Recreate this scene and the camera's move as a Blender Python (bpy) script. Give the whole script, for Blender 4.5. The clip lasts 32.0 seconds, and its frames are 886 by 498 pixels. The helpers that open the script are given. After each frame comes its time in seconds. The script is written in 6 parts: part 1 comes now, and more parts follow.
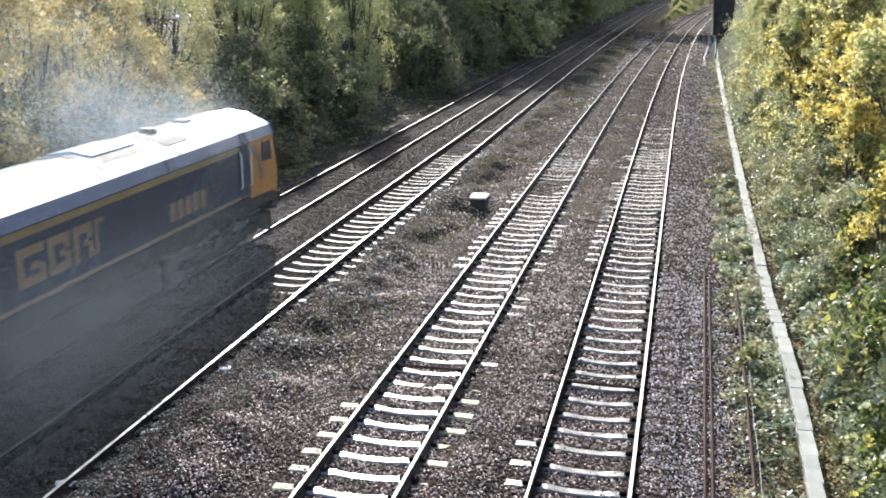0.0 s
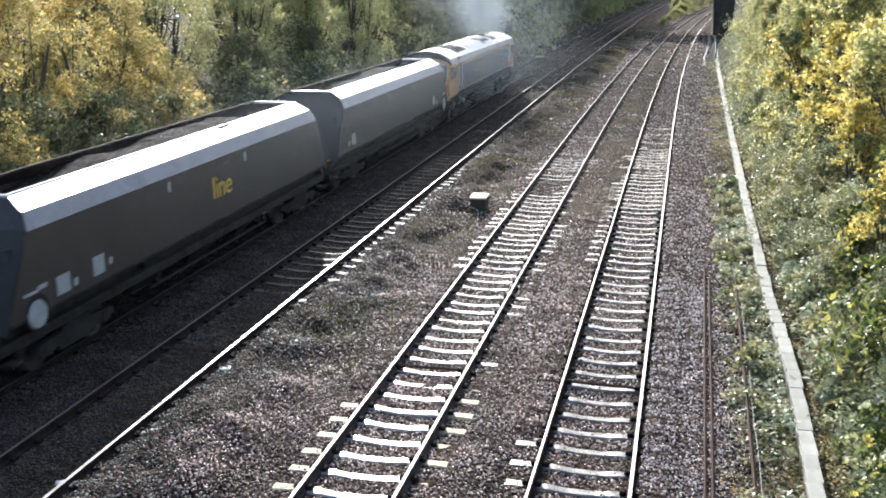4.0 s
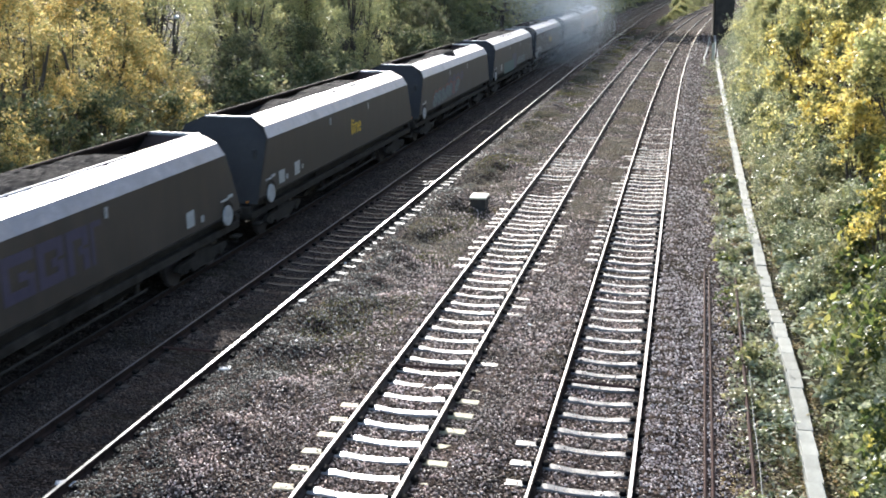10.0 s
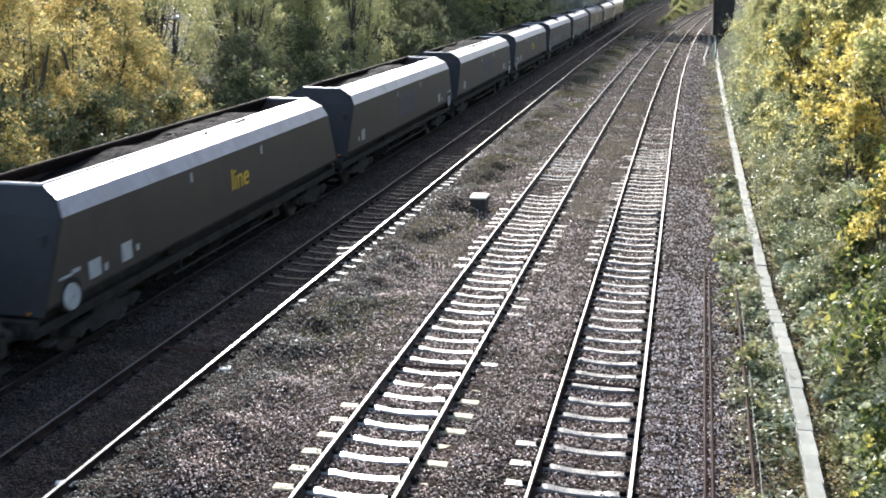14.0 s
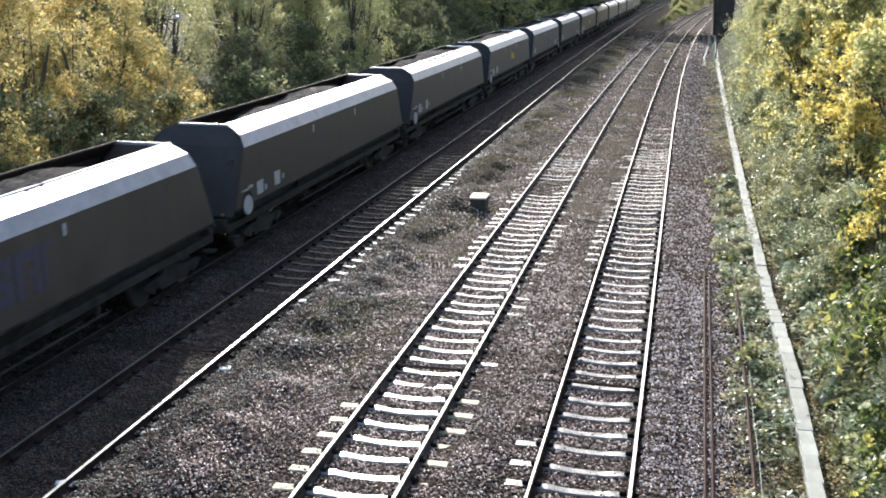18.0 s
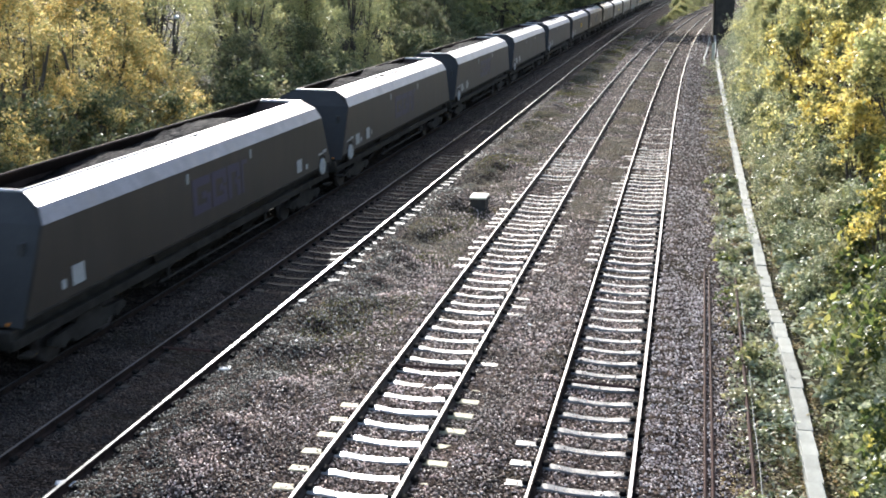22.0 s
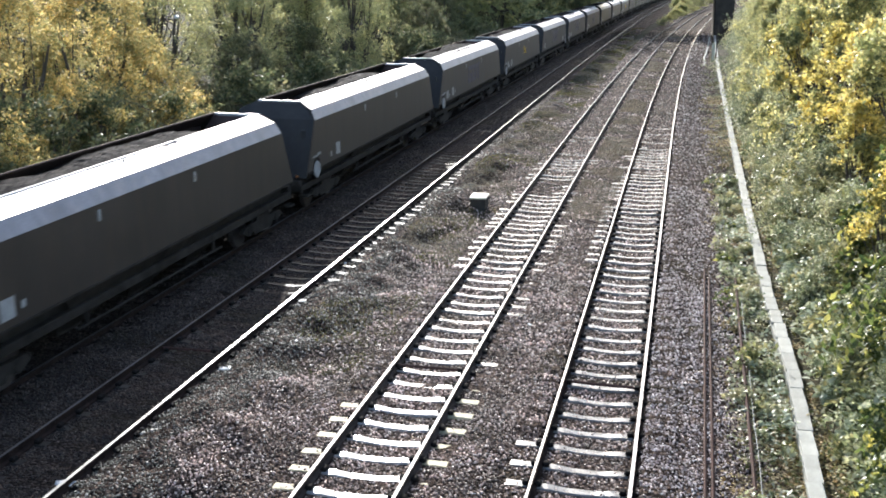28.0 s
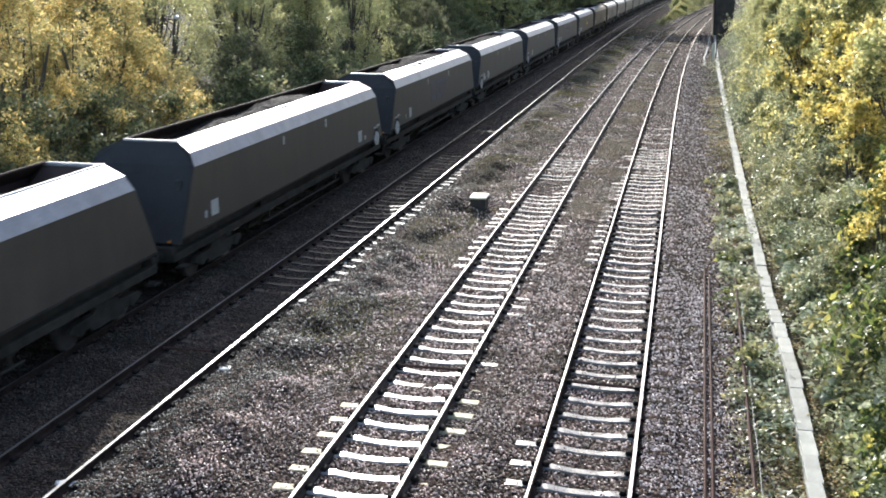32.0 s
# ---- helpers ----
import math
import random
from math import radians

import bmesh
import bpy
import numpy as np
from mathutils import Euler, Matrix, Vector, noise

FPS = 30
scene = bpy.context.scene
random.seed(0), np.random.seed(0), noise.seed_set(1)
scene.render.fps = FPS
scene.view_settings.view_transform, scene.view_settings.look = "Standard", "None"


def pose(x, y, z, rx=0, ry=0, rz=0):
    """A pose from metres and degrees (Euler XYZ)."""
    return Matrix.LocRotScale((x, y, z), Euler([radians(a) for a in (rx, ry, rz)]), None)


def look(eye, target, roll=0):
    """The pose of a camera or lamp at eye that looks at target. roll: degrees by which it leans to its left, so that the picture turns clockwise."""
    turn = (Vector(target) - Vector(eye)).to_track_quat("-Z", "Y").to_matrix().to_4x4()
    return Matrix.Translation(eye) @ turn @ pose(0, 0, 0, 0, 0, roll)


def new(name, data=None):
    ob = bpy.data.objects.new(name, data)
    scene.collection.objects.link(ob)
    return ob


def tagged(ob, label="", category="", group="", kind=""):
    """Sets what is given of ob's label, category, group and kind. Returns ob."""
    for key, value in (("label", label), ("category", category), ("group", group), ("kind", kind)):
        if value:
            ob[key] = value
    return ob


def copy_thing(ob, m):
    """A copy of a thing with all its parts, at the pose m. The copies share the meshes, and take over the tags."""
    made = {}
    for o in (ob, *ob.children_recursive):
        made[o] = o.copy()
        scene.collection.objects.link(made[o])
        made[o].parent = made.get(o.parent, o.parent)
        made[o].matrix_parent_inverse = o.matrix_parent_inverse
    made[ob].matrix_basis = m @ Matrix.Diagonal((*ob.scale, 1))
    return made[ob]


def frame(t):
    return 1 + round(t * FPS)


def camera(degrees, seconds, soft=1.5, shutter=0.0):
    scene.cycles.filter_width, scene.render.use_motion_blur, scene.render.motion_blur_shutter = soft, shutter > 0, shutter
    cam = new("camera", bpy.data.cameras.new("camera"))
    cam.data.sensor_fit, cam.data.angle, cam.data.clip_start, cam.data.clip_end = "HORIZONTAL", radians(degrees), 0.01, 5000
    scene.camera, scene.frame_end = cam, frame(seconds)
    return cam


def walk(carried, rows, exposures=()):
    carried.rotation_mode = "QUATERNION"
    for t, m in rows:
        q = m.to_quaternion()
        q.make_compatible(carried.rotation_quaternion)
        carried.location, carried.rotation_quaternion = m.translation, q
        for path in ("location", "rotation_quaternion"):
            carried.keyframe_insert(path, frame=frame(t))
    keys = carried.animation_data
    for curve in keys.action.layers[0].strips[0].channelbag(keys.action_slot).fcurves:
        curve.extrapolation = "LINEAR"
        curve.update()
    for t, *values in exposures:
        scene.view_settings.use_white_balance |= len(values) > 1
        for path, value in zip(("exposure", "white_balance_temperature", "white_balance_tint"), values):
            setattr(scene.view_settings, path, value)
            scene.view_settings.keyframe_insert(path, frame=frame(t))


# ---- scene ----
cam = camera(47.43, 32.0, soft=1.85, shutter=0.35)
YAW, TILT, LEAN = 13.355, 15.196, -0.07
CAM_POSE = pose(0, 0, 7.747) @ pose(0, 0, 0, 90 - TILT, 0, YAW) @ pose(0, 0, 0, 0, 0, LEAN)
walk(cam, [(0.0, CAM_POSE), (32.0, CAM_POSE)], exposures=[(0.0, 0.60, 6220, 10), (32.0, 0.60, 6220, 10)])

# ---- light: low autumn sun ahead and to the left ----
SUN_WAY = Vector((-0.76, 2.03, 1.0)).normalized()
SUN_EL = math.asin(SUN_WAY.z)
SUN_AZ = math.atan2(SUN_WAY.x, SUN_WAY.y)
world = bpy.data.worlds.new("sky")
scene.world = world
world.use_nodes = True
sky = world.node_tree.nodes.new("ShaderNodeTexSky")
sky.sky_type, sky.sun_disc = "NISHITA", False
sky.sun_elevation, sky.sun_rotation = SUN_EL, SUN_AZ
sky.dust_density = 2.0
world.node_tree.links.new(sky.outputs[0], world.node_tree.nodes["Background"].inputs["Color"])
world.node_tree.nodes["Background"].inputs["Strength"].default_value = 0.24
sun_data = bpy.data.lights.new("sun", "SUN")
sun_data.energy, sun_data.angle, sun_data.color = 5.0, radians(0.6), (1.0, 0.96, 0.89)
sun = new("sun", sun_data)
sun.matrix_world = look(SUN_WAY * 100, (0, 0, 0))

# ---- plan: rail head at z 0.2, ballast top near z 0 ----
TRACK_A, TRACK_B, TRACK_C, TRACK_D = -12.97, -9.71, -4.62, -1.18
RAIL_TOP = 0.2
STEP_A, STEP_B, STEP_C, STEP_D = 0.65, 0.64, 0.64, 0.693
PHASE_A, PHASE_B, PHASE_C, PHASE_D = 0.11, 0.30, 0.48, 0.37


def bend_ab(y):
    return 0.000068 * max(0.0, y - 72.0) ** 2


def bend_cd(y):
    return 0.000212 * max(0.0, y - 47.0) ** 2


# ---- materials ----
def nodes_of(name):
    mat = bpy.data.materials.new(name)
    mat.use_nodes = True
    nt = mat.node_tree
    return mat, nt, nt.nodes["Principled BSDF"]


def ramp(nt, fac, stops):
    r = nt.nodes.new("ShaderNodeValToRGB")
    while len(r.color_ramp.elements) < len(stops):
        r.color_ramp.elements.new(0.5)
    for e, (p, c) in zip(r.color_ramp.elements, stops):
        e.position, e.color = p, (*c, 1)
    nt.links.new(fac, r.inputs["Fac"])
    return r.outputs["Color"]


def noise_tex(nt, scale, detail=4.0, rough=0.6, coords="Object"):
    tc = nt.nodes.new("ShaderNodeTexCoord")
    n = nt.nodes.new("ShaderNodeTexNoise")
    n.inputs["Scale"].default_value, n.inputs["Detail"].default_value, n.inputs["Roughness"].default_value = scale, detail, rough
    nt.links.new(tc.outputs[coords], n.inputs["Vector"])
    return n.outputs["Fac"]


def mixed(nt, a, b, fac, mode="MIX"):
    m = nt.nodes.new("ShaderNodeMix")
    m.data_type, m.blend_type = "RGBA", mode
    if isinstance(fac, float):
        m.inputs[0].default_value = fac
    else:
        nt.links.new(fac, m.inputs[0])
    for sock, v in ((m.inputs[6], a), (m.inputs[7], b)):
        if isinstance(v, tuple):
            sock.default_value = (*v, 1)
        else:
            nt.links.new(v, sock)
    return m.outputs[2]


def surface(name, dark, light, rough=0.6, metal=0.0, grain=30.0, patch=1.5, bump=0.15, dist=0.01, spec=0.5, per_object=0.0, streaks=0.0):
    """A painted, rusted or cast surface: patches, grain, uneven gloss and fine relief."""
    mat, nt, b = nodes_of(name)
    big = noise_tex(nt, patch, 5, 0.65)
    fine = noise_tex(nt, grain, 4, 0.7)
    col = ramp(nt, big, [(0.3, dark), (0.7, light)])
    shade = ramp(nt, fine, [(0.25, (0.72, 0.72, 0.72)), (0.75, (1.12, 1.12, 1.12))])
    col = mixed(nt, col, shade, 0.8, "MULTIPLY")
    if streaks:
        tc, mp, st = nt.nodes.new("ShaderNodeTexCoord"), nt.nodes.new("ShaderNodeMapping"), nt.nodes.new("ShaderNodeTexNoise")
        mp.inputs["Scale"].default_value = (3.0, 3.0, 0.5)
        st.inputs["Scale"].default_value, st.inputs["Detail"].default_value = 1.0, 6.0
        nt.links.new(tc.outputs["Object"], mp.inputs["Vector"])
        nt.links.new(mp.outputs[0], st.inputs["Vector"])
        col = mixed(nt, col, ramp(nt, st.outputs["Fac"], [(0.32, (1 - streaks, 1 - streaks, 1 - streaks)), (0.5, (1, 1, 1)), (0.7, (1.15, 1.1, 1.03))]), 1.0, "MULTIPLY")
    if per_object:
        info = nt.nodes.new("ShaderNodeObjectInfo")
        tone = ramp(nt, info.outputs["Random"], [(0.0, (1 - per_object,) * 3), (1.0, (1 + per_object * 0.4,) * 3)])
        col = mixed(nt, col, tone, 1.0, "MULTIPLY")
    nt.links.new(col, b.inputs["Base Color"])
    mr = nt.nodes.new("ShaderNodeMapRange")
    mr.inputs["To Min"].default_value, mr.inputs["To Max"].default_value = max(0.05, rough - 0.12), min(1.0, rough + 0.15)
    nt.links.new(big, mr.inputs["Value"])
    nt.links.new(mr.outputs[0], b.inputs["Roughness"])
    b.inputs["Metallic"].default_value = metal
    b.inputs["Specular IOR Level"].default_value = spec
    if bump:
        bp = nt.nodes.new("ShaderNodeBump")
        bp.inputs["Strength"].default_value, bp.inputs["Distance"].default_value = bump, dist
        nt.links.new(fine, bp.inputs["Height"])
        nt.links.new(bp.outputs[0], b.inputs["Normal"])
    return mat


def stone_surface(name, stops, rough=0.45, scale=18.0, bump=1.0, dist=0.05, moss=None, gloss=0.5):
    """Loose ballast: every stone its own tone, joints deep, moss and soot in large patches."""
    mat, nt, b = nodes_of(name)
    tc = nt.nodes.new("ShaderNodeTexCoord")
    v = nt.nodes.new("ShaderNodeTexVoronoi")
    v.inputs["Scale"].default_value = scale
    nt.links.new(tc.outputs["Object"], v.inputs["Vector"])
    sep = nt.nodes.new("ShaderNodeSeparateColor")
    nt.links.new(v.outputs["Color"], sep.inputs[0])
    col = ramp(nt, sep.outputs[0], stops)
    joint = ramp(nt, v.outputs["Distance"], [(0.35, (1, 1, 1)), (0.75, (0.45, 0.45, 0.45))])
    col = mixed(nt, col, joint, 1.0, "MULTIPLY")
    big = noise_tex(nt, 0.35, 5, 0.6)
    if moss:
        col = mixed(nt, col, moss, ramp(nt, big, [(0.52, (0, 0, 0)), (0.68, (0.75, 0.75, 0.75))]))
    soot = ramp(nt, noise_tex(nt, 0.9, 4, 0.6), [(0.3, (0.5, 0.48, 0.46)), (0.68, (1.2, 1.16, 1.12))])
    col = mixed(nt, col, soot, 1.0, "MULTIPLY")
    nt.links.new(col, b.inputs["Base Color"])
    mr = nt.nodes.new("ShaderNodeMapRange")
    mr.inputs["To Min"].default_value, mr.inputs["To Max"].default_value = rough - 0.12, rough + 0.3
    nt.links.new(sep.outputs[1], mr.inputs["Value"])
    nt.links.new(mr.outputs[0], b.inputs["Roughness"])
    b.inputs["Specular IOR Level"].default_value = gloss
    bp = nt.nodes.new("ShaderNodeBump")
    bp.invert = True
    bp.inputs["Strength"].default_value, bp.inputs["Distance"].default_value = bump, dist
    nt.links.new(v.outputs["Distance"], bp.inputs["Height"])
    nt.links.new(bp.outputs[0], b.inputs["Normal"])
    return mat


def island_surface(name, stops, rough=0.5, spec=0.5, patches=False):
    """Loose pieces in one mesh: each island has its own tone."""
    mat, nt, b = nodes_of(name)
    g = nt.nodes.new("ShaderNodeNewGeometry")
    col = ramp(nt, g.outputs["Random Per Island"], stops)
    col = mixed(nt, col, ramp(nt, noise_tex(nt, 40, 3), [(0.3, (0.75, 0.75, 0.75)), (0.7, (1.15, 1.15, 1.15))]), 0.8, "MULTIPLY")
    if patches:
        col = mixed(nt, col, ramp(nt, noise_tex(nt, 0.75, 4, 0.6), [(0.36, (0.56, 0.52, 0.46)), (0.5, (1.02, 0.98, 0.95)), (0.63, (1.6, 1.5, 1.46))]), 1.0, "MULTIPLY")
    nt.links.new(col, b.inputs["Base Color"])
    b.inputs["Roughness"].default_value, b.inputs["Specular IOR Level"].default_value = rough, spec
    return mat


def leaf_surface(name, stops, rough=0.5, through_light=0.6, gloss=0.3, turned=None):
    """Leaves: tone by leaf and by branch, thin enough to let light through."""
    mat, nt, b = nodes_of(name)
    g = nt.nodes.new("ShaderNodeNewGeometry")
    col = ramp(nt, g.outputs["Random Per Island"], stops)
    if turned:
        col = mixed(nt, col, turned, ramp(nt, noise_tex(nt, 0.45, 3, 0.6), [(0.45, (0, 0, 0)), (0.62, (0.8, 0.8, 0.8))]))
    tone = ramp(nt, noise_tex(nt, 0.9, 4, 0.65), [(0.3, (0.6, 0.65, 0.65)), (0.7, (1.2, 1.15, 1.05))])
    col = mixed(nt, col, tone, 1.0, "MULTIPLY")
    nt.links.new(col, b.inputs["Base Color"])
    b.inputs["Roughness"].default_value = rough
    b.inputs["Specular IOR Level"].default_value = gloss
    t = nt.nodes.new("ShaderNodeBsdfTranslucent")
    nt.links.new(col, t.inputs["Color"])
    m = nt.nodes.new("ShaderNodeMixShader")
    m.inputs[0].default_value = through_light
    nt.links.new(b.outputs[0], m.inputs[1])
    nt.links.new(t.outputs[0], m.inputs[2])
    nt.links.new(m.outputs[0], nt.nodes["Material Output"].inputs["Surface"])
    return mat


M_BALLAST = stone_surface("ballast_stone", [(0.0, (0.014, 0.010, 0.009)), (0.4, (0.066, 0.046, 0.037)), (0.75, (0.125, 0.09, 0.073)), (1.0, (0.25, 0.195, 0.165))], 0.78, moss=(0.035, 0.032, 0.016), gloss=0.04)
# Coal-dusted ballast, toned down further so the train's shade stays dark.
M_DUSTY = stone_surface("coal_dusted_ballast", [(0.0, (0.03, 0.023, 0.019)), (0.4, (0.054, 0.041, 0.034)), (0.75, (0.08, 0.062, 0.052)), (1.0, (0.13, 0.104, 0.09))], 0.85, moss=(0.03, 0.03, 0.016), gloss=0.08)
M_STONES = island_surface("ballast_pieces", [(0.0, (0.018, 0.012, 0.010)), (0.3, (0.155, 0.108, 0.088)), (0.6, (0.46, 0.34, 0.287)), (0.85, (0.65, 0.52, 0.46)), (1.0, (0.88, 0.78, 0.71))], 0.36, patches=True)
M_FRESHSTONES = island_surface("fresh_ballast_pieces", [(0.0, (0.04, 0.029, 0.026)), (0.25, (0.26, 0.195, 0.175)), (0.6, (0.56, 0.45, 0.415)), (0.85, (0.78, 0.67, 0.63)), (1.0, (0.92, 0.84, 0.8))], 0.36)
M_MOSSSTONES = island_surface("mossy_pieces", [(0.0, (0.010, 0.010, 0.008)), (0.45, (0.042, 0.042, 0.031)), (0.8, (0.125, 0.122, 0.098)), (1.0, (0.45, 0.43, 0.385))], 0.45, patches=True)
# Dusty stones, their tones also lowered for the shade beside the train.
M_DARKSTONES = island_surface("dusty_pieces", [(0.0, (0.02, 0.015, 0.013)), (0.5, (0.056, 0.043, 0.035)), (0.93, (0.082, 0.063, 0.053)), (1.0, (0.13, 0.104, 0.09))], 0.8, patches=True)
M_SOIL = surface("soil_grass", (0.03, 0.03, 0.017), (0.08, 0.07, 0.045), 0.95, 0, 12, 0.3, 0.6, 0.05, spec=0.05)
M_CONCRETE = surface("concrete", (0.10, 0.098, 0.094), (0.27, 0.265, 0.255), 0.27, 0, 45, 4, 0.35, 0.008, spec=0.38, per_object=0.35)
# Coal-dusted concrete with the train's shade mixed into its dark colour.
M_CONCRETE_DUSTY_SHADED = surface("dusty_shaded_concrete", (0.022, 0.019, 0.017), (0.048, 0.043, 0.038), 0.5, 0, 45, 4, 0.35, 0.008, spec=0.14, per_object=0.35)


def stained_ends(name, plain, stain):
    """Concrete whose ends are yellow with lichen."""
    mat, nt, b = nodes_of(name)
    tc, sep = nt.nodes.new("ShaderNodeTexCoord"), nt.nodes.new("ShaderNodeSeparateXYZ")
    nt.links.new(tc.outputs["Generated"], sep.inputs[0])
    ends = ramp(nt, sep.outputs[0], [(0.16, (1, 1, 1)), (0.2, (0, 0, 0)), (0.8, (0, 0, 0)), (0.84, (1, 1, 1))])
    col = mixed(nt, plain, stain, ends)
    col = mixed(nt, col, ramp(nt, noise_tex(nt, 6, 5, 0.7), [(0.3, (0.55, 0.55, 0.55)), (0.7, (1.2, 1.2, 1.2))]), 1.0, "MULTIPLY")
    nt.links.new(col, b.inputs["Base Color"])
    nt.links.new(ramp(nt, ends, [(0.0, (0.3, 0.3, 0.3)), (1.0, (0.6, 0.6, 0.6))]), b.inputs["Roughness"])
    nt.links.new(ramp(nt, ends, [(0.0, (0.5, 0.5, 0.5)), (1.0, (0.22, 0.22, 0.22))]), b.inputs["Specular IOR Level"])
    return mat


M_CONCRETE_LICHEN = stained_ends("lichened_concrete", (0.34, 0.33, 0.315), (0.5, 0.43, 0.26))
M_TROUGH = surface("trough_concrete", (0.27, 0.275, 0.23), (0.44, 0.44, 0.39), 0.6, 0, 40, 2, 0.25, 0.006, per_object=0.2)
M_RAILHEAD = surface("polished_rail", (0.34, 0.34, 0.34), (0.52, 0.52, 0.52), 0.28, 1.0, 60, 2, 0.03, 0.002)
# Less polished heads, with the shade beside the train put into their colour.
M_RAILSHADED = surface("worn_shaded_rail", (0.09, 0.085, 0.082), (0.16, 0.15, 0.145), 0.5, 0.6, 60, 2, 0.03, 0.002)
M_RAILBROWN = surface("brown_worn_rail", (0.2, 0.185, 0.175), (0.32, 0.295, 0.28), 0.5, 0.35, 60, 2, 0.03, 0.002, spec=0.25)
M_RUST = surface("rust", (0.014, 0.010, 0.009), (0.045, 0.029, 0.023), 0.85, 0.0, 40, 4, 0.3, 0.004, spec=0.06)
# Dusty sides, with glare put into their lighter brown.
M_RAILSIDE = surface("dusty_glare_rail_side", (0.04, 0.03, 0.025), (0.085, 0.067, 0.057), 0.8, 0.0, 40, 4, 0.2, 0.004, spec=0.08)
M_BROWNRAIL = surface("old_rod_rust", (0.04, 0.022, 0.017), (0.095, 0.05, 0.039), 0.85, 0.0, 40, 3, 0.25, 0.004, spec=0.2)
M_CLIP = surface("clip_iron", (0.008, 0.007, 0.006), (0.022, 0.018, 0.016), 0.85, 0.0, 60, 8, 0.1, 0.002, spec=0.08)
M_WOOD = surface("timber", (0.10, 0.06, 0.045), (0.2, 0.12, 0.09), 0.75, 0, 30, 4, 0.3, 0.005)
M_WAGON = surface("wagon_grey_paint", (0.034, 0.0258, 0.0198), (0.066, 0.0500, 0.0380), 0.55, 0.0, 25, 0.8, 0.08, 0.004, per_object=0.25, streaks=0.12)
M_WAGON_END = surface("wagon_end_paint", (0.025, 0.0235, 0.0225), (0.05, 0.0465, 0.044), 0.6, 0.0, 25, 0.9, 0.08, 0.004, spec=0.25, per_object=0.2)
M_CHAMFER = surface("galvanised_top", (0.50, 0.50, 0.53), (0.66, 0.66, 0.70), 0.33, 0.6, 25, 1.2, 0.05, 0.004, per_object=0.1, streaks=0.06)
# Darker, rougher and less metallic than the top plate above it.
M_SHOULDER = surface("darker_galvanised", (0.15, 0.15, 0.17), (0.27, 0.27, 0.30), 0.5, 0.35, 25, 1.0, 0.05, 0.004, per_object=0.15, streaks=0.08)
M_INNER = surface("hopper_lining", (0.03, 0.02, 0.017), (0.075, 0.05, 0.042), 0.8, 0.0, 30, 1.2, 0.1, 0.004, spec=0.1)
M_COAL = stone_surface("coal", [(0.0, (0.022, 0.019, 0.019)), (0.6, (0.033, 0.029, 0.028)), (1.0, (0.058, 0.052, 0.05))], 0.85, 18.0, 0.4, 0.02, gloss=0.1)
M_COALBITS = island_surface("coal_lumps", [(0.0, (0.014, 0.013, 0.013)), (1.0, (0.035, 0.032, 0.032))], 0.85, 0.08)
M_UNDER = surface("underframe_grime", (0.017, 0.0145, 0.012), (0.055, 0.047, 0.039), 0.85, 0.0, 25, 2, 0.2, 0.006, spec=0.1)
M_GRIME = surface("pale_grime", (0.03, 0.027, 0.025), (0.065, 0.06, 0.055), 0.8, 0.1, 25, 2, 0.1, 0.004)
M_WHEELSTEEL = surface("wheel_steel", (0.06, 0.05, 0.045), (0.16, 0.14, 0.13), 0.5, 0.7, 30, 3, 0.1, 0.003)
M_WHITE = surface("white_paint", (0.55, 0.55, 0.53), (0.78, 0.78, 0.76), 0.5, 0, 30, 5, 0.05, 0.003)
M_PANEL = surface("dusty_white_panel", (0.29, 0.284, 0.27), (0.43, 0.42, 0.4), 0.6, 0, 30, 5, 0.05, 0.003)
M_YELLOW = surface("yellow_lettering", (0.65, 0.38, 0.02), (0.8, 0.5, 0.03), 0.5, 0, 40, 6, 0.03, 0.002)
M_ORANGE = surface("reflector_orange", (0.5, 0.16, 0.02), (0.65, 0.22, 0.03), 0.35, 0, 40, 6, 0.03, 0.002)
M_LETTER = surface("dark_lettering", (0.038, 0.031, 0.058), (0.062, 0.052, 0.085), 0.55, 0, 40, 4, 0.03, 0.002)
M_TEAL = surface("teal_patch", (0.03, 0.075, 0.072), (0.05, 0.105, 0.1), 0.55, 0, 20, 2, 0.03, 0.002)
M_PALEPAINT = surface("pale_sprayed_paint", (0.09, 0.11, 0.11), (0.17, 0.19, 0.18), 0.6, 0, 20, 3, 0.03, 0.002)
M_PINKPAINT = surface("pink_sprayed_paint", (0.14, 0.06, 0.06), (0.2, 0.1, 0.09), 0.6, 0, 20, 3, 0.03, 0.002)
M_REDPAINT = surface("red_sprayed_paint", (0.13, 0.045, 0.04), (0.2, 0.075, 0.06), 0.6, 0, 20, 3, 0.03, 0.002)
M_BUBBLE = surface("pale_blue_sprayed_paint", (0.075, 0.105, 0.105), (0.14, 0.175, 0.17), 0.6, 0, 20, 3, 0.03, 0.002)
M_TAN = surface("tan_sprayed_paint", (0.075, 0.045, 0.03), (0.12, 0.07, 0.045), 0.6, 0, 20, 3, 0.03, 0.002)
M_LOCOBLUE = surface("loco_blue", (0.018, 0.023, 0.042), (0.03, 0.037, 0.063), 0.38, 0.0, 25, 1.0, 0.04, 0.003)
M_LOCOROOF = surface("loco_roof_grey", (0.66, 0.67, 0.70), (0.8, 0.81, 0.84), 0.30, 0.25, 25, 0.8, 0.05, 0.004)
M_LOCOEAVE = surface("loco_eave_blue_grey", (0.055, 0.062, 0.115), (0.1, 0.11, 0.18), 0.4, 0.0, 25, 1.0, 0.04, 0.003)
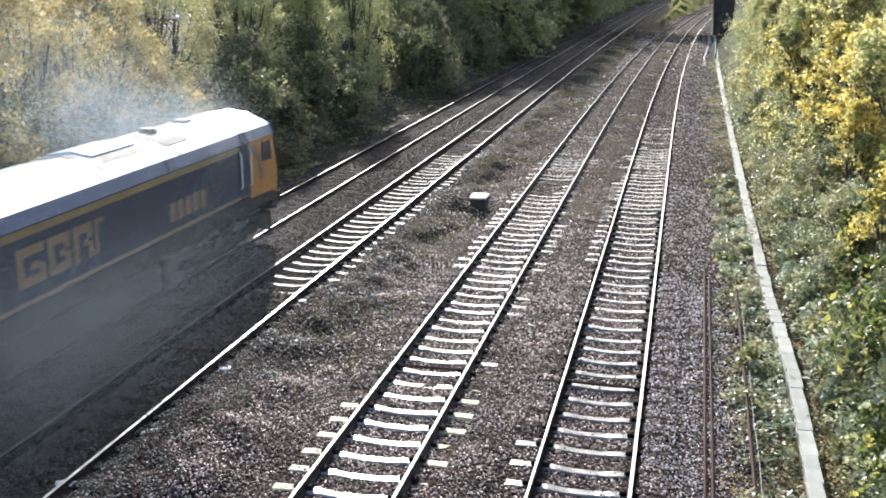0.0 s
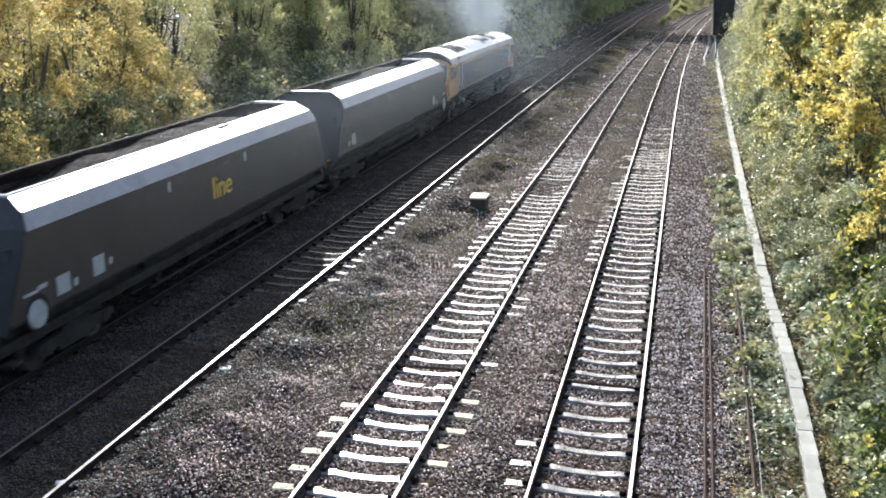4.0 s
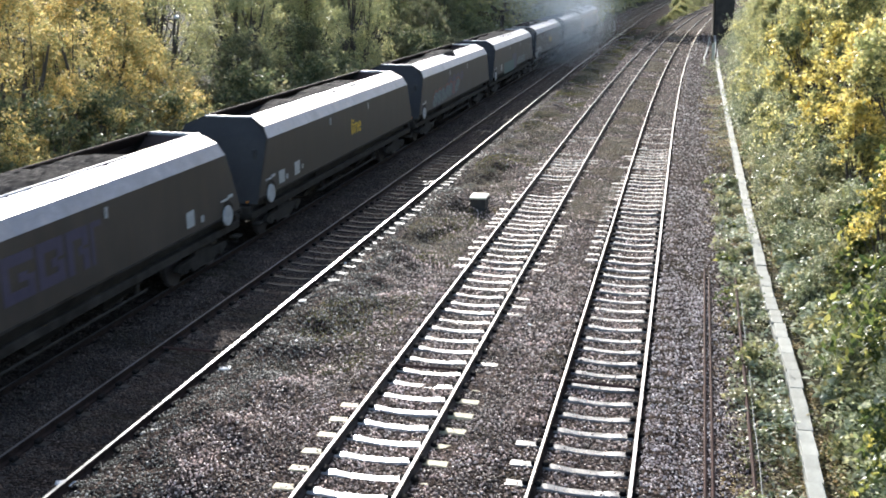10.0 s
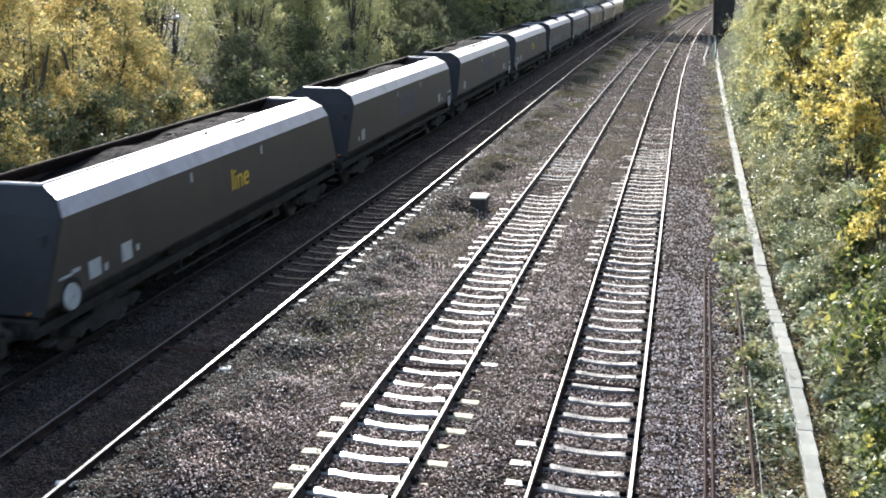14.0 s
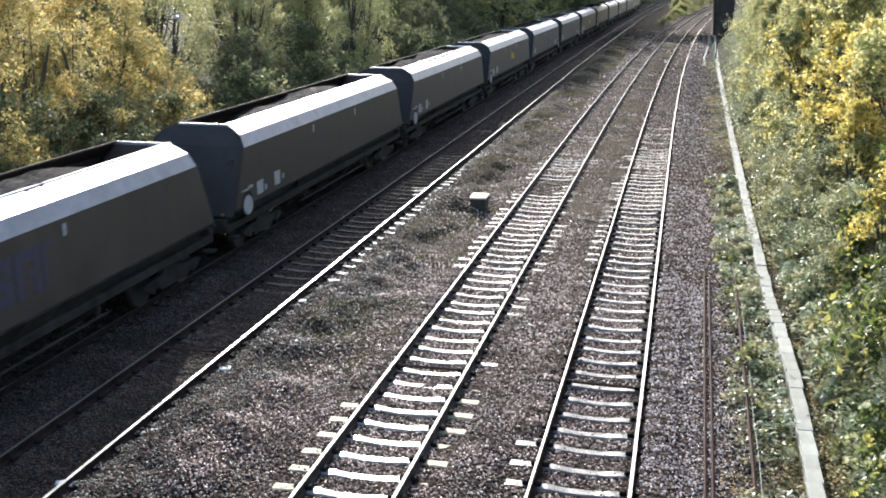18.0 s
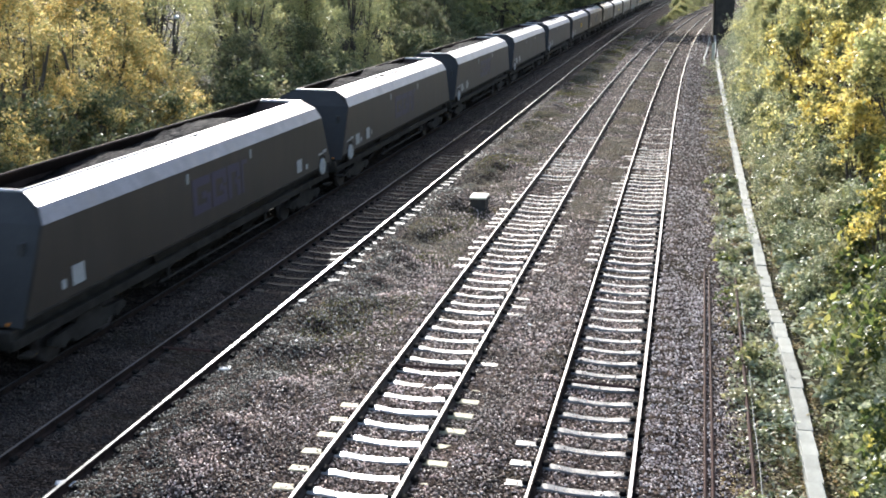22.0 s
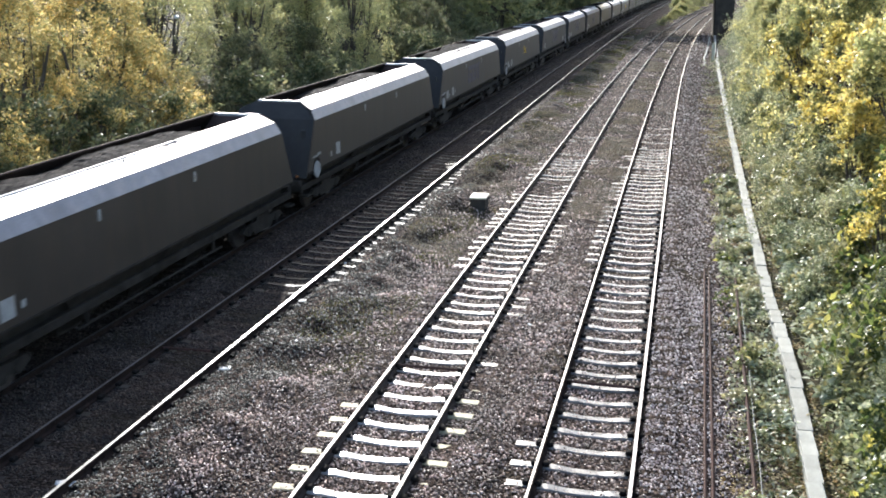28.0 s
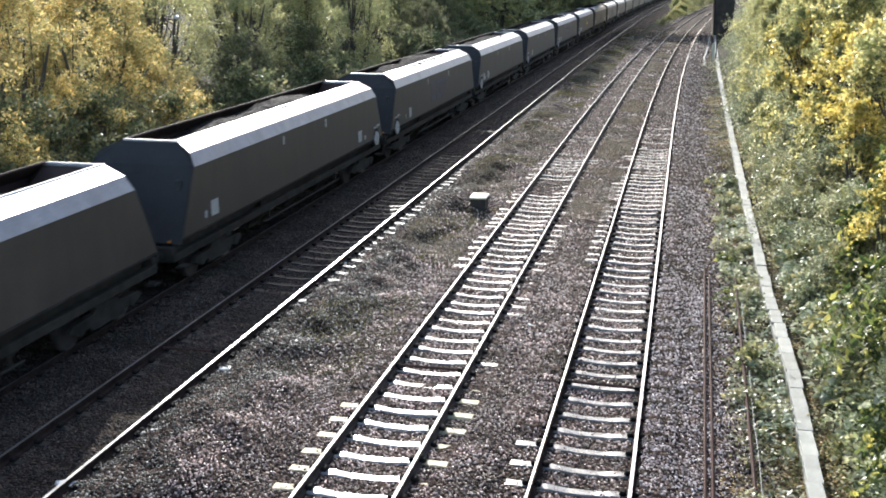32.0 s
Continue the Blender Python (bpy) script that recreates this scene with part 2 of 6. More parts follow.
M_SOOT = surface("sooty_panel", (0.025, 0.025, 0.028), (0.10, 0.095, 0.09), 0.6, 0.2, 30, 1.5, 0.1, 0.004)
M_BROW = surface("dark_blue_brow", (0.016, 0.018, 0.03), (0.03, 0.033, 0.05), 0.45, 0.0, 25, 1.0, 0.04, 0.003)
M_STAIN = surface("soot_stained_roof", (0.3, 0.26, 0.22), (0.62, 0.6, 0.58), 0.45, 0.1, 12, 1.3, 0.05, 0.003)
M_ROOFDIRT = surface("dusty_roof_grille", (0.05, 0.042, 0.038), (0.11, 0.093, 0.085), 0.7, 0.0, 30, 1.5, 0.1, 0.004, spec=0.15)
# Faded orange, dulled further in colour for the smoke haze before it.
M_FADED_HAZED = surface("faded_hazed_orange", (0.2, 0.125, 0.06), (0.29, 0.185, 0.09), 0.5, 0.0, 25, 1.2, 0.03, 0.002)
M_CAB = surface("cab_orange_yellow", (0.43, 0.17, 0.028), (0.56, 0.235, 0.04), 0.42, 0.0, 25, 1.2, 0.04, 0.003)
# Stripe colour muted for the smoke that drifts across it.
M_STRIPE = surface("stripe_yellow", (0.2, 0.13, 0.055), (0.33, 0.21, 0.075), 0.42, 0.0, 25, 1.2, 0.03, 0.002)
M_GLASS = surface("dark_glass", (0.02, 0.025, 0.028), (0.035, 0.04, 0.045), 0.08, 0.0, 5, 1, 0.0, 0.001, spec=0.8)
M_BARK = surface("bark", (0.05, 0.04, 0.03), (0.13, 0.105, 0.08), 0.85, 0, 25, 3, 0.5, 0.01)
M_CABINET = surface("cabinet_lid", (0.62, 0.58, 0.42), (0.76, 0.72, 0.55), 0.6, 0, 30, 4, 0.1, 0.003, spec=0.3)
M_CABSIDE = surface("cabinet_side", (0.03, 0.024, 0.018), (0.06, 0.048, 0.036), 0.8, 0, 30, 4, 0.1, 0.003)
M_BRIDGE = surface("sooty_brick", (0.045, 0.037, 0.03), (0.105, 0.086, 0.07), 0.9, 0, 14, 0.8, 0.4, 0.02, spec=0.1)
M_POST = surface("dark_post", (0.04, 0.027, 0.02), (0.085, 0.06, 0.045), 0.6, 0.2, 30, 4, 0.1, 0.003)
M_SMOKE = leaf_surface("smoke_flecks", [(0.0, (0.56, 0.62, 0.69)), (1.0, (0.7, 0.75, 0.81))], 1.0, 0.55, 0.0)
M_LEAF_GOLD = leaf_surface("leaf_gold", [(0.0, (0.15, 0.19, 0.08)), (0.32, (0.35, 0.32, 0.125)), (0.58, (0.76, 0.52, 0.175)), (0.87, (0.86, 0.65, 0.26)), (1.0, (0.96, 0.86, 0.48))], through_light=0.64, turned=(0.42, 0.38, 0.18))
M_LEAF_GREEN = leaf_surface("leaf_green", [(0.0, (0.12, 0.15, 0.075)), (0.5, (0.27, 0.29, 0.14)), (0.85, (0.45, 0.43, 0.21)), (1.0, (0.66, 0.57, 0.28))], through_light=0.6, turned=(0.38, 0.33, 0.18))
M_LEAF_DARK = leaf_surface("leaf_dark", [(0.0, (0.09, 0.12, 0.06)), (0.5, (0.19, 0.21, 0.11)), (0.9, (0.33, 0.33, 0.17)), (1.0, (0.5, 0.45, 0.24))], through_light=0.55, turned=(0.25, 0.22, 0.14))
M_LEAF_AMBER = leaf_surface("leaf_amber", [(0.0, (0.34, 0.33, 0.13)), (0.4, (0.7, 0.58, 0.17)), (0.75, (0.95, 0.79, 0.25)), (1.0, (0.98, 0.88, 0.45))], 0.36, 0.62, 0.6)
M_LEAF_WOOD = leaf_surface("leaf_wood", [(0.0, (0.18, 0.22, 0.13)), (0.5, (0.34, 0.38, 0.2)), (0.85, (0.5, 0.51, 0.26)), (1.0, (0.62, 0.55, 0.26))], through_light=0.6, turned=(0.42, 0.39, 0.2))
M_LEAF_OLIVE = leaf_surface("leaf_olive", [(0.0, (0.27, 0.28, 0.14)), (0.5, (0.5, 0.49, 0.25)), (0.85, (0.74, 0.67, 0.32)), (1.0, (0.9, 0.78, 0.34))], 0.36, 0.6, 0.6, turned=(0.3, 0.33, 0.16))
M_LEAF_YELLOW = leaf_surface("leaf_yellow", [(0.0, (0.1, 0.13, 0.06)), (0.38, (0.34, 0.36, 0.17)), (0.68, (0.74, 0.64, 0.27)), (1.0, (0.98, 0.91, 0.5))], 0.36, 0.62, 0.6, turned=(0.38, 0.41, 0.19))
M_LEAF_IVY = leaf_surface("leaf_ivy", [(0.0, (0.09, 0.115, 0.06)), (0.5, (0.3, 0.35, 0.19)), (0.82, (0.6, 0.63, 0.4)), (1.0, (0.92, 0.89, 0.68))], 0.34, 0.45, 0.8, turned=(0.46, 0.42, 0.24))
M_LEAF_LIME = leaf_surface("leaf_lime", [(0.0, (0.05, 0.08, 0.03)), (0.62, (0.13, 0.17, 0.055)), (0.88, (0.42, 0.42, 0.12)), (1.0, (0.75, 0.68, 0.22))], 0.36, 0.6, 0.5)
M_LEAF_DRY = leaf_surface("leaf_litter", [(0.0, (0.14, 0.095, 0.05)), (0.5, (0.36, 0.26, 0.13)), (1.0, (0.72, 0.58, 0.3))], 0.5, 0.25)
M_LEAF_PALE = leaf_surface("leaf_pale", [(0.0, (0.3, 0.36, 0.24)), (0.6, (0.48, 0.53, 0.38)), (1.0, (0.72, 0.74, 0.58))], 0.4, 0.35, 0.5)
M_DRYGRASS = leaf_surface("dry_grass_blade", [(0.0, (0.13, 0.108, 0.08)), (0.6, (0.27, 0.23, 0.18)), (1.0, (0.5, 0.45, 0.37))], 0.6, 0.3)
M_GRASS = leaf_surface("grass_blade", [(0.0, (0.06, 0.075, 0.02)), (0.6, (0.15, 0.15, 0.05)), (1.0, (0.34, 0.27, 0.12))], 0.5, 0.35)


# ---- mesh helpers ----
def thing(name, m=Matrix(), label="", category="", group="", kind=""):
    ob = new(name)
    ob.matrix_world = m
    ob.empty_display_size = 0.2
    return tagged(ob, label, category, group, kind)


def mesh_from(name, verts, faces, material, smooth=False):
    me = bpy.data.meshes.new(name)
    me.from_pydata([tuple(v) for v in verts], [], [tuple(f) for f in faces])
    me.materials.append(material)
    if smooth:
        me.polygons.foreach_set("use_smooth", [True] * len(me.polygons))
    me.update()
    return me


def fast_mesh(name, verts, faces, material):
    """verts (n, 3), faces (m, k) as arrays."""
    me = bpy.data.meshes.new(name)
    verts, faces = np.asarray(verts, np.float32), np.asarray(faces, np.int32)
    k = faces.shape[1]
    me.vertices.add(len(verts))
    me.vertices.foreach_set("co", verts.ravel())
    me.loops.add(faces.size)
    me.loops.foreach_set("vertex_index", faces.ravel())
    me.polygons.add(len(faces))
    me.polygons.foreach_set("loop_start", np.arange(0, faces.size, k, dtype=np.int32))
    me.materials.append(material)
    me.update(calc_edges=True)
    return me


def part(name, bm, material, parent, label="", smooth=False):
    """One mesh object under a thing or a part."""
    if isinstance(bm, bpy.types.Mesh):
        me = bm
    else:
        me = bpy.data.meshes.new(name)
        bmesh.ops.recalc_face_normals(bm, faces=bm.faces)
        bm.to_mesh(me)
        bm.free()
        me.materials.append(material)
        if smooth:
            me.polygons.foreach_set("use_smooth", [True] * len(me.polygons))
    ob = new(name, me)
    ob.parent = parent
    return tagged(ob, label)


def block(bm, x0, x1, y0, y1, z0, z1, bevel=0.0):
    r = bmesh.ops.create_cube(bm, size=1.0, matrix=Matrix.Translation(((x0 + x1) / 2, (y0 + y1) / 2, (z0 + z1) / 2)) @ Matrix.Diagonal((x1 - x0, y1 - y0, z1 - z0, 1)))
    if bevel:
        es = list({e for v in r["verts"] for e in v.link_edges})
        bmesh.ops.bevel(bm, geom=es, offset=bevel, segments=1, affect="EDGES")
    return bm


def boxed(x0, x1, y0, y1, z0, z1, bevel=0.0):
    return block(bmesh.new(), x0, x1, y0, y1, z0, z1, bevel)


def tube(bm, a, b, r0, r1=None, n=8):
    a, b = Vector(a), Vector(b)
    q = (b - a).to_track_quat("Z", "Y").to_matrix().to_4x4()
    bmesh.ops.create_cone(bm, cap_ends=True, segments=n, radius1=r0, radius2=r0 if r1 is None else r1, depth=(b - a).length, matrix=Matrix.Translation((a + b) / 2) @ q)
    return bm


def plate(bm, pts, thick):
    """A flat plate from corner points in order, thickened along its normal."""
    pts = [Vector(p) for p in pts]
    nrm = (pts[1] - pts[0]).cross(pts[2] - pts[0]).normalized() * thick
    a = [bm.verts.new(p) for p in pts]
    b = [bm.verts.new(p - nrm) for p in pts]
    n = len(pts)
    bm.faces.new(a)
    bm.faces.new(b[::-1])
    for i in range(n):
        j = (i + 1) % n
        bm.faces.new((a[j], a[i], b[i], b[j]))
    return bm


# ---- ground ----
def smooth01(t):
    t = np.clip(t, 0, 1)
    return t * t * (3 - 2 * t)


def lumps(x, y, size, seed=0.0):
    """Soft repeatable unevenness of about one unit."""
    x, y = np.asarray(x, float) / size, np.asarray(y, float) / size
    wx = x + 0.7 * np.sin(0.83 * y + seed) + 0.35 * np.sin(2.17 * y - 0.9 * x)
    wy = y + 0.7 * np.sin(0.71 * x + 2 * seed) + 0.35 * np.sin(1.93 * x + 1.1 * y)
    out = 0
    for i in range(7):
        q, f = 2.399 * i + seed, 0.9 * 1.37 ** i
        out = out + np.sin(f * (wx * math.cos(q) + wy * math.sin(q)) + 5.1 * i + seed) * 0.8 ** i
    return out / 2.3


def np_bend_ab(y):
    return 0.000068 * np.maximum(0.0, y - 72.0) ** 2


def np_bend_cd(y):
    return 0.000212 * np.maximum(0.0, y - 47.0) ** 2


def ends_bare(c, right, y):
    """How far the sleeper ends of a track lie clear of stones, 0 to 1."""
    y = np.asarray(y, float)
    if c == TRACK_B:
        r, l = np.interp(y, (21, 24, 34, 42), (0.1, 0.66, 0.7, 0.9)), 0.5 + 0 * y
    elif c == TRACK_C:
        r, l = np.interp(y, (18.8, 19.6, 26, 28), (0.97, 0.62, 0.62, 0.93)), np.interp(y, (13.5, 17, 18, 24.5, 26.5), (0.78, 0.8, 0.05, 0.05, 0.85))
    elif c == TRACK_D:
        r, l = 0 * y, np.interp(y, (15.6, 16.4, 25, 28), (0.98, 0.1, 0.1, 0.85))
    else:
        r, l = 0.4 + 0 * y, 0.4 + 0 * y
    return np.where(right, r, l)


def bed_height(x, y):
    """Top of the ballast."""
    x, y = np.asarray(x, float), np.asarray(y, float)
    xl, xr = x - np_bend_ab(y), x - np_bend_cd(y)
    z = 0.02 + 0.015 * lumps(x, y, 0.9)
    for c, q in ((TRACK_A, xl), (TRACK_B, xl), (TRACK_C, xr), (TRACK_D, xr)):
        d = np.abs(q - c)
        z = z - 0.045 * smooth01(1 - np.abs(d - 0.1) / 0.75)
    for c, q in ((TRACK_B, xl), (TRACK_C, xr), (TRACK_D, xr)):
        d = np.abs(q - c)
        z = z + 0.065 * smooth01((d - 0.80) / 0.08) * smooth01((1.45 - d) / 0.1) * smooth01((0.72 - ends_bare(c, q > c, y)) / 0.3)
    mid = smooth01(1 - np.abs(xl + 7.4) / 1.6)
    z = z + mid * (0.07 + 0.27 * lumps(x, y, 1.2, 2.0) + 0.07 * lumps(x, y, 0.55, 1.3))
    ten = smooth01(1 - np.abs(xr + 2.9) / 0.6)
    z = z + ten * (0.02 + 0.03 * lumps(x, y, 1.1, 4.0))
    z = z + 0.05 * smooth01((-10.75 - xl) / 0.25) + 0.055 * smooth01((-9.0 - xl) / 0.12) * smooth01((25 - y) / 4) * smooth01((xl + 10.3) / 0.25)
    z = z - 0.03 * smooth01(1 - np.abs(xl + 8.75) / 0.25)
    z = z + 0.05 * smooth01((xr + 0.36) / 0.12) * smooth01((0.5 - xr) / 0.3)
    six = smooth01((xr + 3.35) / 0.2) * smooth01((-2.45 - xr) / 0.2)
    z = z + 0.05 * six * np.clip(0.4 + 0.5 * lumps(x, y, 2.2, 0.6) + 0.3 * lumps(x, y, 0.5, 1.0), 0, 1)
    z = z - 0.20 * smooth01((xr - 0.25) / 1.6)
    z = z - 0.06 * smooth01((-13.76 - xl) / 0.1) - 0.22 * smooth01((-14.55 - xl) / 0.9)
    return z


def land_height(x, y):
    """Soil under everything: cess, banks on both sides."""
    x, y = np.asarray(x, float), np.asarray(y, float)
    xl, xr = x - np_bend_ab(y), x - np_bend_cd(y)
    z = -0.42 + 0 * x
    z = z + 0.30 * smooth01((xr - 1.0) / 1.3)
    z = z + np.clip(xr - 3.0, 0, 9) * 0.42 + np.where(xr > 2.7, 0.12 * lumps(x, y, 1.7, 1.0), 0)
    z = z + 0.25 * smooth01((-14.7 - xl) / 0.6) + np.clip(-16.2 - xl, 0, 12) * 0.30 + np.where(xl < -16, 0.2 * lumps(x, y, 2.3, 3.0), 0)
    island = smooth01((y - 95) / 25) * smooth01(1 - np.abs((xl + xr) / 2 + 6.9) / (0.8 + 0.5 * np.maximum(0.001, (np_bend_cd(y) - np_bend_ab(y)))))
    return z + island * 0.62


def steps_of(*spans):
    out = []
    for a, b, s in spans:
        out += list(np.arange(a, b, s))
    return np.array(out + [spans[-1][1]])


def sheet(name, xs, ys, height, material):
    gx, gy = np.meshgrid(xs, ys)
    gz = height(gx, gy)
    n, m = len(xs), len(ys)
    idx = np.arange(n * m).reshape(m, n)
    faces = np.stack([idx[:-1, :-1], idx[:-1, 1:], idx[1:, 1:], idx[1:, :-1]], -1).reshape(-1, 4)
    me = fast_mesh(name, np.stack([gx, gy, gz], -1).reshape(-1, 3), faces, material)
    me.polygons.foreach_set("use_smooth", [True] * len(me.polygons))
    return me


ground = new("ground", sheet("ground", steps_of((-900, -60, 60), (-60, -18, 1.0), (-18, 6, 0.4), (6, 30, 1.0), (30, 900, 58)), steps_of((-400, -10, 30), (-10, 70, 0.5), (70, 320, 2.5), (320, 2000, 60)), land_height, M_SOIL))
tagged(ground, "brown soil and rough grass banks beside the railway", "ground", kind="structure")


def bed_sheet(material, from_x, from_bend, to_x, to_bend, cells):
    us, ys = np.linspace(0, 1, cells), steps_of((-40, 10, 1.0), (10, 45, 0.125), (45, 90, 0.5), (90, 420, 3.0))
    gu, gy = np.meshgrid(us, ys)
    left, right = from_x + from_bend(gy), to_x + to_bend(gy)
    gx = left + gu * (right - left)
    gz = bed_height(gx, gy)
    n, m = len(us), len(ys)
    idx = np.arange(n * m).reshape(m, n)
    faces = np.stack([idx[:-1, :-1], idx[:-1, 1:], idx[1:, 1:], idx[1:, :-1]], -1).reshape(-1, 4)
    me = fast_mesh("ballast_bed", np.stack([gx, gy, gz], -1).reshape(-1, 3), faces, material)
    me.polygons.foreach_set("use_smooth", [True] * len(me.polygons))
    return me


tagged(new("ballast_bed", bed_sheet(M_BALLAST, -8.55, np_bend_ab, 2.15, np_bend_cd, 90)), "grey-brown crushed stone ballast under the sunlit tracks", "ballast", kind="structure")
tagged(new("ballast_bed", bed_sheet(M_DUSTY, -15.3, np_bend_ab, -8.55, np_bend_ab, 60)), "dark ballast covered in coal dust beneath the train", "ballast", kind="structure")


TRACK_SET = ((TRACK_A, 0, STEP_A, PHASE_A), (TRACK_B, 0, STEP_B, PHASE_B), (TRACK_C, 1, STEP_C, PHASE_C), (TRACK_D, 1, STEP_D, PHASE_D))


def mossy(x, y):
    """Where moss has grown over the stones beside the second track."""
    xl = x - np_bend_ab(y)
    return (xl + 7.3 - 0.75 * lumps(x, y, 1.5, 2.6) - 0.3 * lumps(x, y, 0.6, 0.4) < 0) & (xl > -9.0)


def ballast_stones(x0, x1, material, seed, moss=None):
    """Broken stones lying on the bed, thickest close by."""
    rng = np.random.default_rng(seed)
    pts = []
    for y0, y1, dens in ((10.5, 18, 330), (18, 26, 230), (26, 38, 100), (38, 60, 34), (60, 90, 12), (90, 150, 4)):
        w = x1 - x0
        n = int(w * (y1 - y0) * dens * 1.2)
        yy = rng.uniform(y0, y1, n)
        pts.append(np.stack([rng.uniform(x0, x1, n) + (np_bend_cd(yy) if x1 > -5 else np_bend_ab(yy)), yy, 0.9 + 0.5 * (y0 - 10) / 25 + 0 * yy], -1))
    p = np.concatenate(pts)
    big = p[:, 2]
    xl, xr = p[:, 0] - np_bend_ab(p[:, 1]), p[:, 0] - np_bend_cd(p[:, 1])
    keep, raised = np.ones(len(p), bool), np.zeros(len(p))
    for c, side, step, phase in TRACK_SET:
        d = np.abs((xr if side else xl) - c)
        keep &= np.abs(d - 0.752) > 0.10
        u = (p[:, 1] - phase) / step
        on = (d < 1.28) & (np.abs(u - np.round(u)) < 0.2)
        raised = np.where(on & (p[:, 1] > 12), 0.05, raised)
        keep &= ~(on & (rng.uniform(0, 1, len(p)) < np.where(d < 0.75, 0.93 - 0.5 * smooth01((p[:, 1] - 24) / 22), ends_bare(c, (xr if side else xl) > c, p[:, 1]))))
    keep &= ~((xr > 1.1) & (rng.uniform(0, 1, len(p)) < (xr - 1.1) / 1.1))
    if moss is not None:
        keep &= mossy(p[:, 0], p[:, 1]) == moss
    p, big, raised = p[keep], big[keep], raised[keep]
    n = len(p)
    base = np.array([(1, 0, 0), (0, 1, 0), (-1, 0, 0), (0, -1, 0), (0.2, 0.1, 0.8), (-0.1, 0, -0.7)], float)
    tri = np.array([(0, 1, 4), (1, 2, 4), (2, 3, 4), (3, 0, 4), (1, 0, 5), (2, 1, 5), (3, 2, 5), (0, 3, 5)])
    v = base[None] * rng.uniform(0.55, 1.25, (n, 6, 1)) + rng.uniform(-0.22, 0.22, (n, 6, 3))
    ang = rng.uniform(0, 6.283, n)
    tilt = rng.normal(0, 0.45, n)
    c, s = np.cos(ang)[:, None], np.sin(ang)[:, None]
    x, y, z = v[..., 0], v[..., 1], v[..., 2] * 0.95
    ct, st = np.cos(tilt)[:, None], np.sin(tilt)[:, None]
    y, z = ct * y - st * z, st * y + ct * z
    x, y = c * x - s * y, s * x + c * y
    size = (rng.uniform(0.016, 0.034, n) * big)[:, None]
    v = np.stack([x * size + p[:, 0:1], y * size + p[:, 1:2], z * size + bed_height(p[:, 0], p[:, 1])[:, None] + 0.014 + raised[:, None]], -1)
    faces = (np.arange(n)[:, None, None] * 6 + tri[None]).reshape(-1, 3)
    return fast_mesh("ballast_stones", v.reshape(-1, 3), faces, material)


tagged(new("ballast_stones", ballast_stones(-0.42, 2.0, M_FRESHSTONES, 7, False)), "fresh pinkish-grey ballast stones along the cess", "stones", kind="stuff")
tagged(new("ballast_stones", ballast_stones(-8.8, -0.42, M_STONES, 5, False)), "loose broken ballast stones in grey and brown", "stones", kind="stuff")
tagged(new("ballast_stones", ballast_stones(-8.8, -0.42, M_MOSSSTONES, 5, True)), "mossy dark green ballast stones beside the track", "stones", kind="stuff")
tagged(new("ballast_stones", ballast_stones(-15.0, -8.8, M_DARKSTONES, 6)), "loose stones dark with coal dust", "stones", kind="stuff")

# ---- railway track ----
HEAD = [(-0.027, 0.2), (-0.009, 0.2), (0.010, 0.2), (0.027, 0.2), (0.033, 0.192), (0.034, 0.162), (0.011, 0.148), (0.010, 0.075), (0.068, 0.05), (0.07, 0.036), (-0.07, 0.036), (-0.068, 0.05), (-0.010, 0.075), (-0.011, 0.148), (-0.034, 0.162), (-0.033, 0.192)]


def rail_mesh(centre, bend, side):
    ys = list(np.arange(-40, 60, 4.0)) + list(np.arange(60, 421, 5.0))
    n = len(HEAD)
    # Track 4's left head: gleam drawn on its left part, the rest dark.
    bright = (0, 1) if centre == TRACK_D and side < 0 else (0, 1, 2)
    verts, faces, mats = [], [], []
    for y in ys:
        x = centre + bend(y) + side * 0.752
        verts += [(x + a, y, z) for a, z in HEAD]
    for i in range(len(ys) - 1):
        for j in range(n):
            k = (j + 1) % n
            faces.append((i * n + j, i * n + k, (i + 1) * n + k, (i + 1) * n + j))
            mats.append(0 if j in bright else 1)
    # Track 1 and the left rail of track 2 get the shade-darkened head.
    me = mesh_from("rail", verts, faces, M_RAILBROWN if centre == TRACK_C else M_RAILSHADED if centre == TRACK_A or (centre == TRACK_B and side < 0) else M_RAILHEAD)
    # Only track 3 has the side colour lightened for dust and glare.
    me.materials.append(M_RAILSIDE if centre == TRACK_C else M_RUST)
    me.polygons.foreach_set("material_index", mats)
    return me


def sleeper_mesh(material):
    """Pre-stressed concrete: high shoulders under the rails, waisted middle."""
    prof = [(-1.25, 0.155, 0.03), (-1.05, 0.14, 0.036), (-0.50, 0.135, 0.034), (-0.22, 0.122, 0.004), (0.22, 0.122, 0.004), (0.50, 0.135, 0.034), (1.05, 0.14, 0.036), (1.25, 0.155, 0.03)]
    bm = bmesh.new()
    rows = []
    for x, w, z in prof:
        rows.append([bm.verts.new(q) for q in ((x, -w, -0.12), (x, -w * 0.76, z - 0.02), (x, -w * 0.62, z), (x, w * 0.62, z), (x, w * 0.76, z - 0.02), (x, w, -0.12))])
    for a, b in zip(rows, rows[1:]):
        for i in range(5):
            bm.faces.new((a[i], b[i], b[i + 1], a[i + 1]))
    bm.faces.new(rows[0])
    bm.faces.new(rows[-1][::-1])
    bmesh.ops.recalc_face_normals(bm, faces=bm.faces)
    me = bpy.data.meshes.new("sleeper")
    bm.to_mesh(me)
    bm.free()
    me.materials.append(material)
    return me


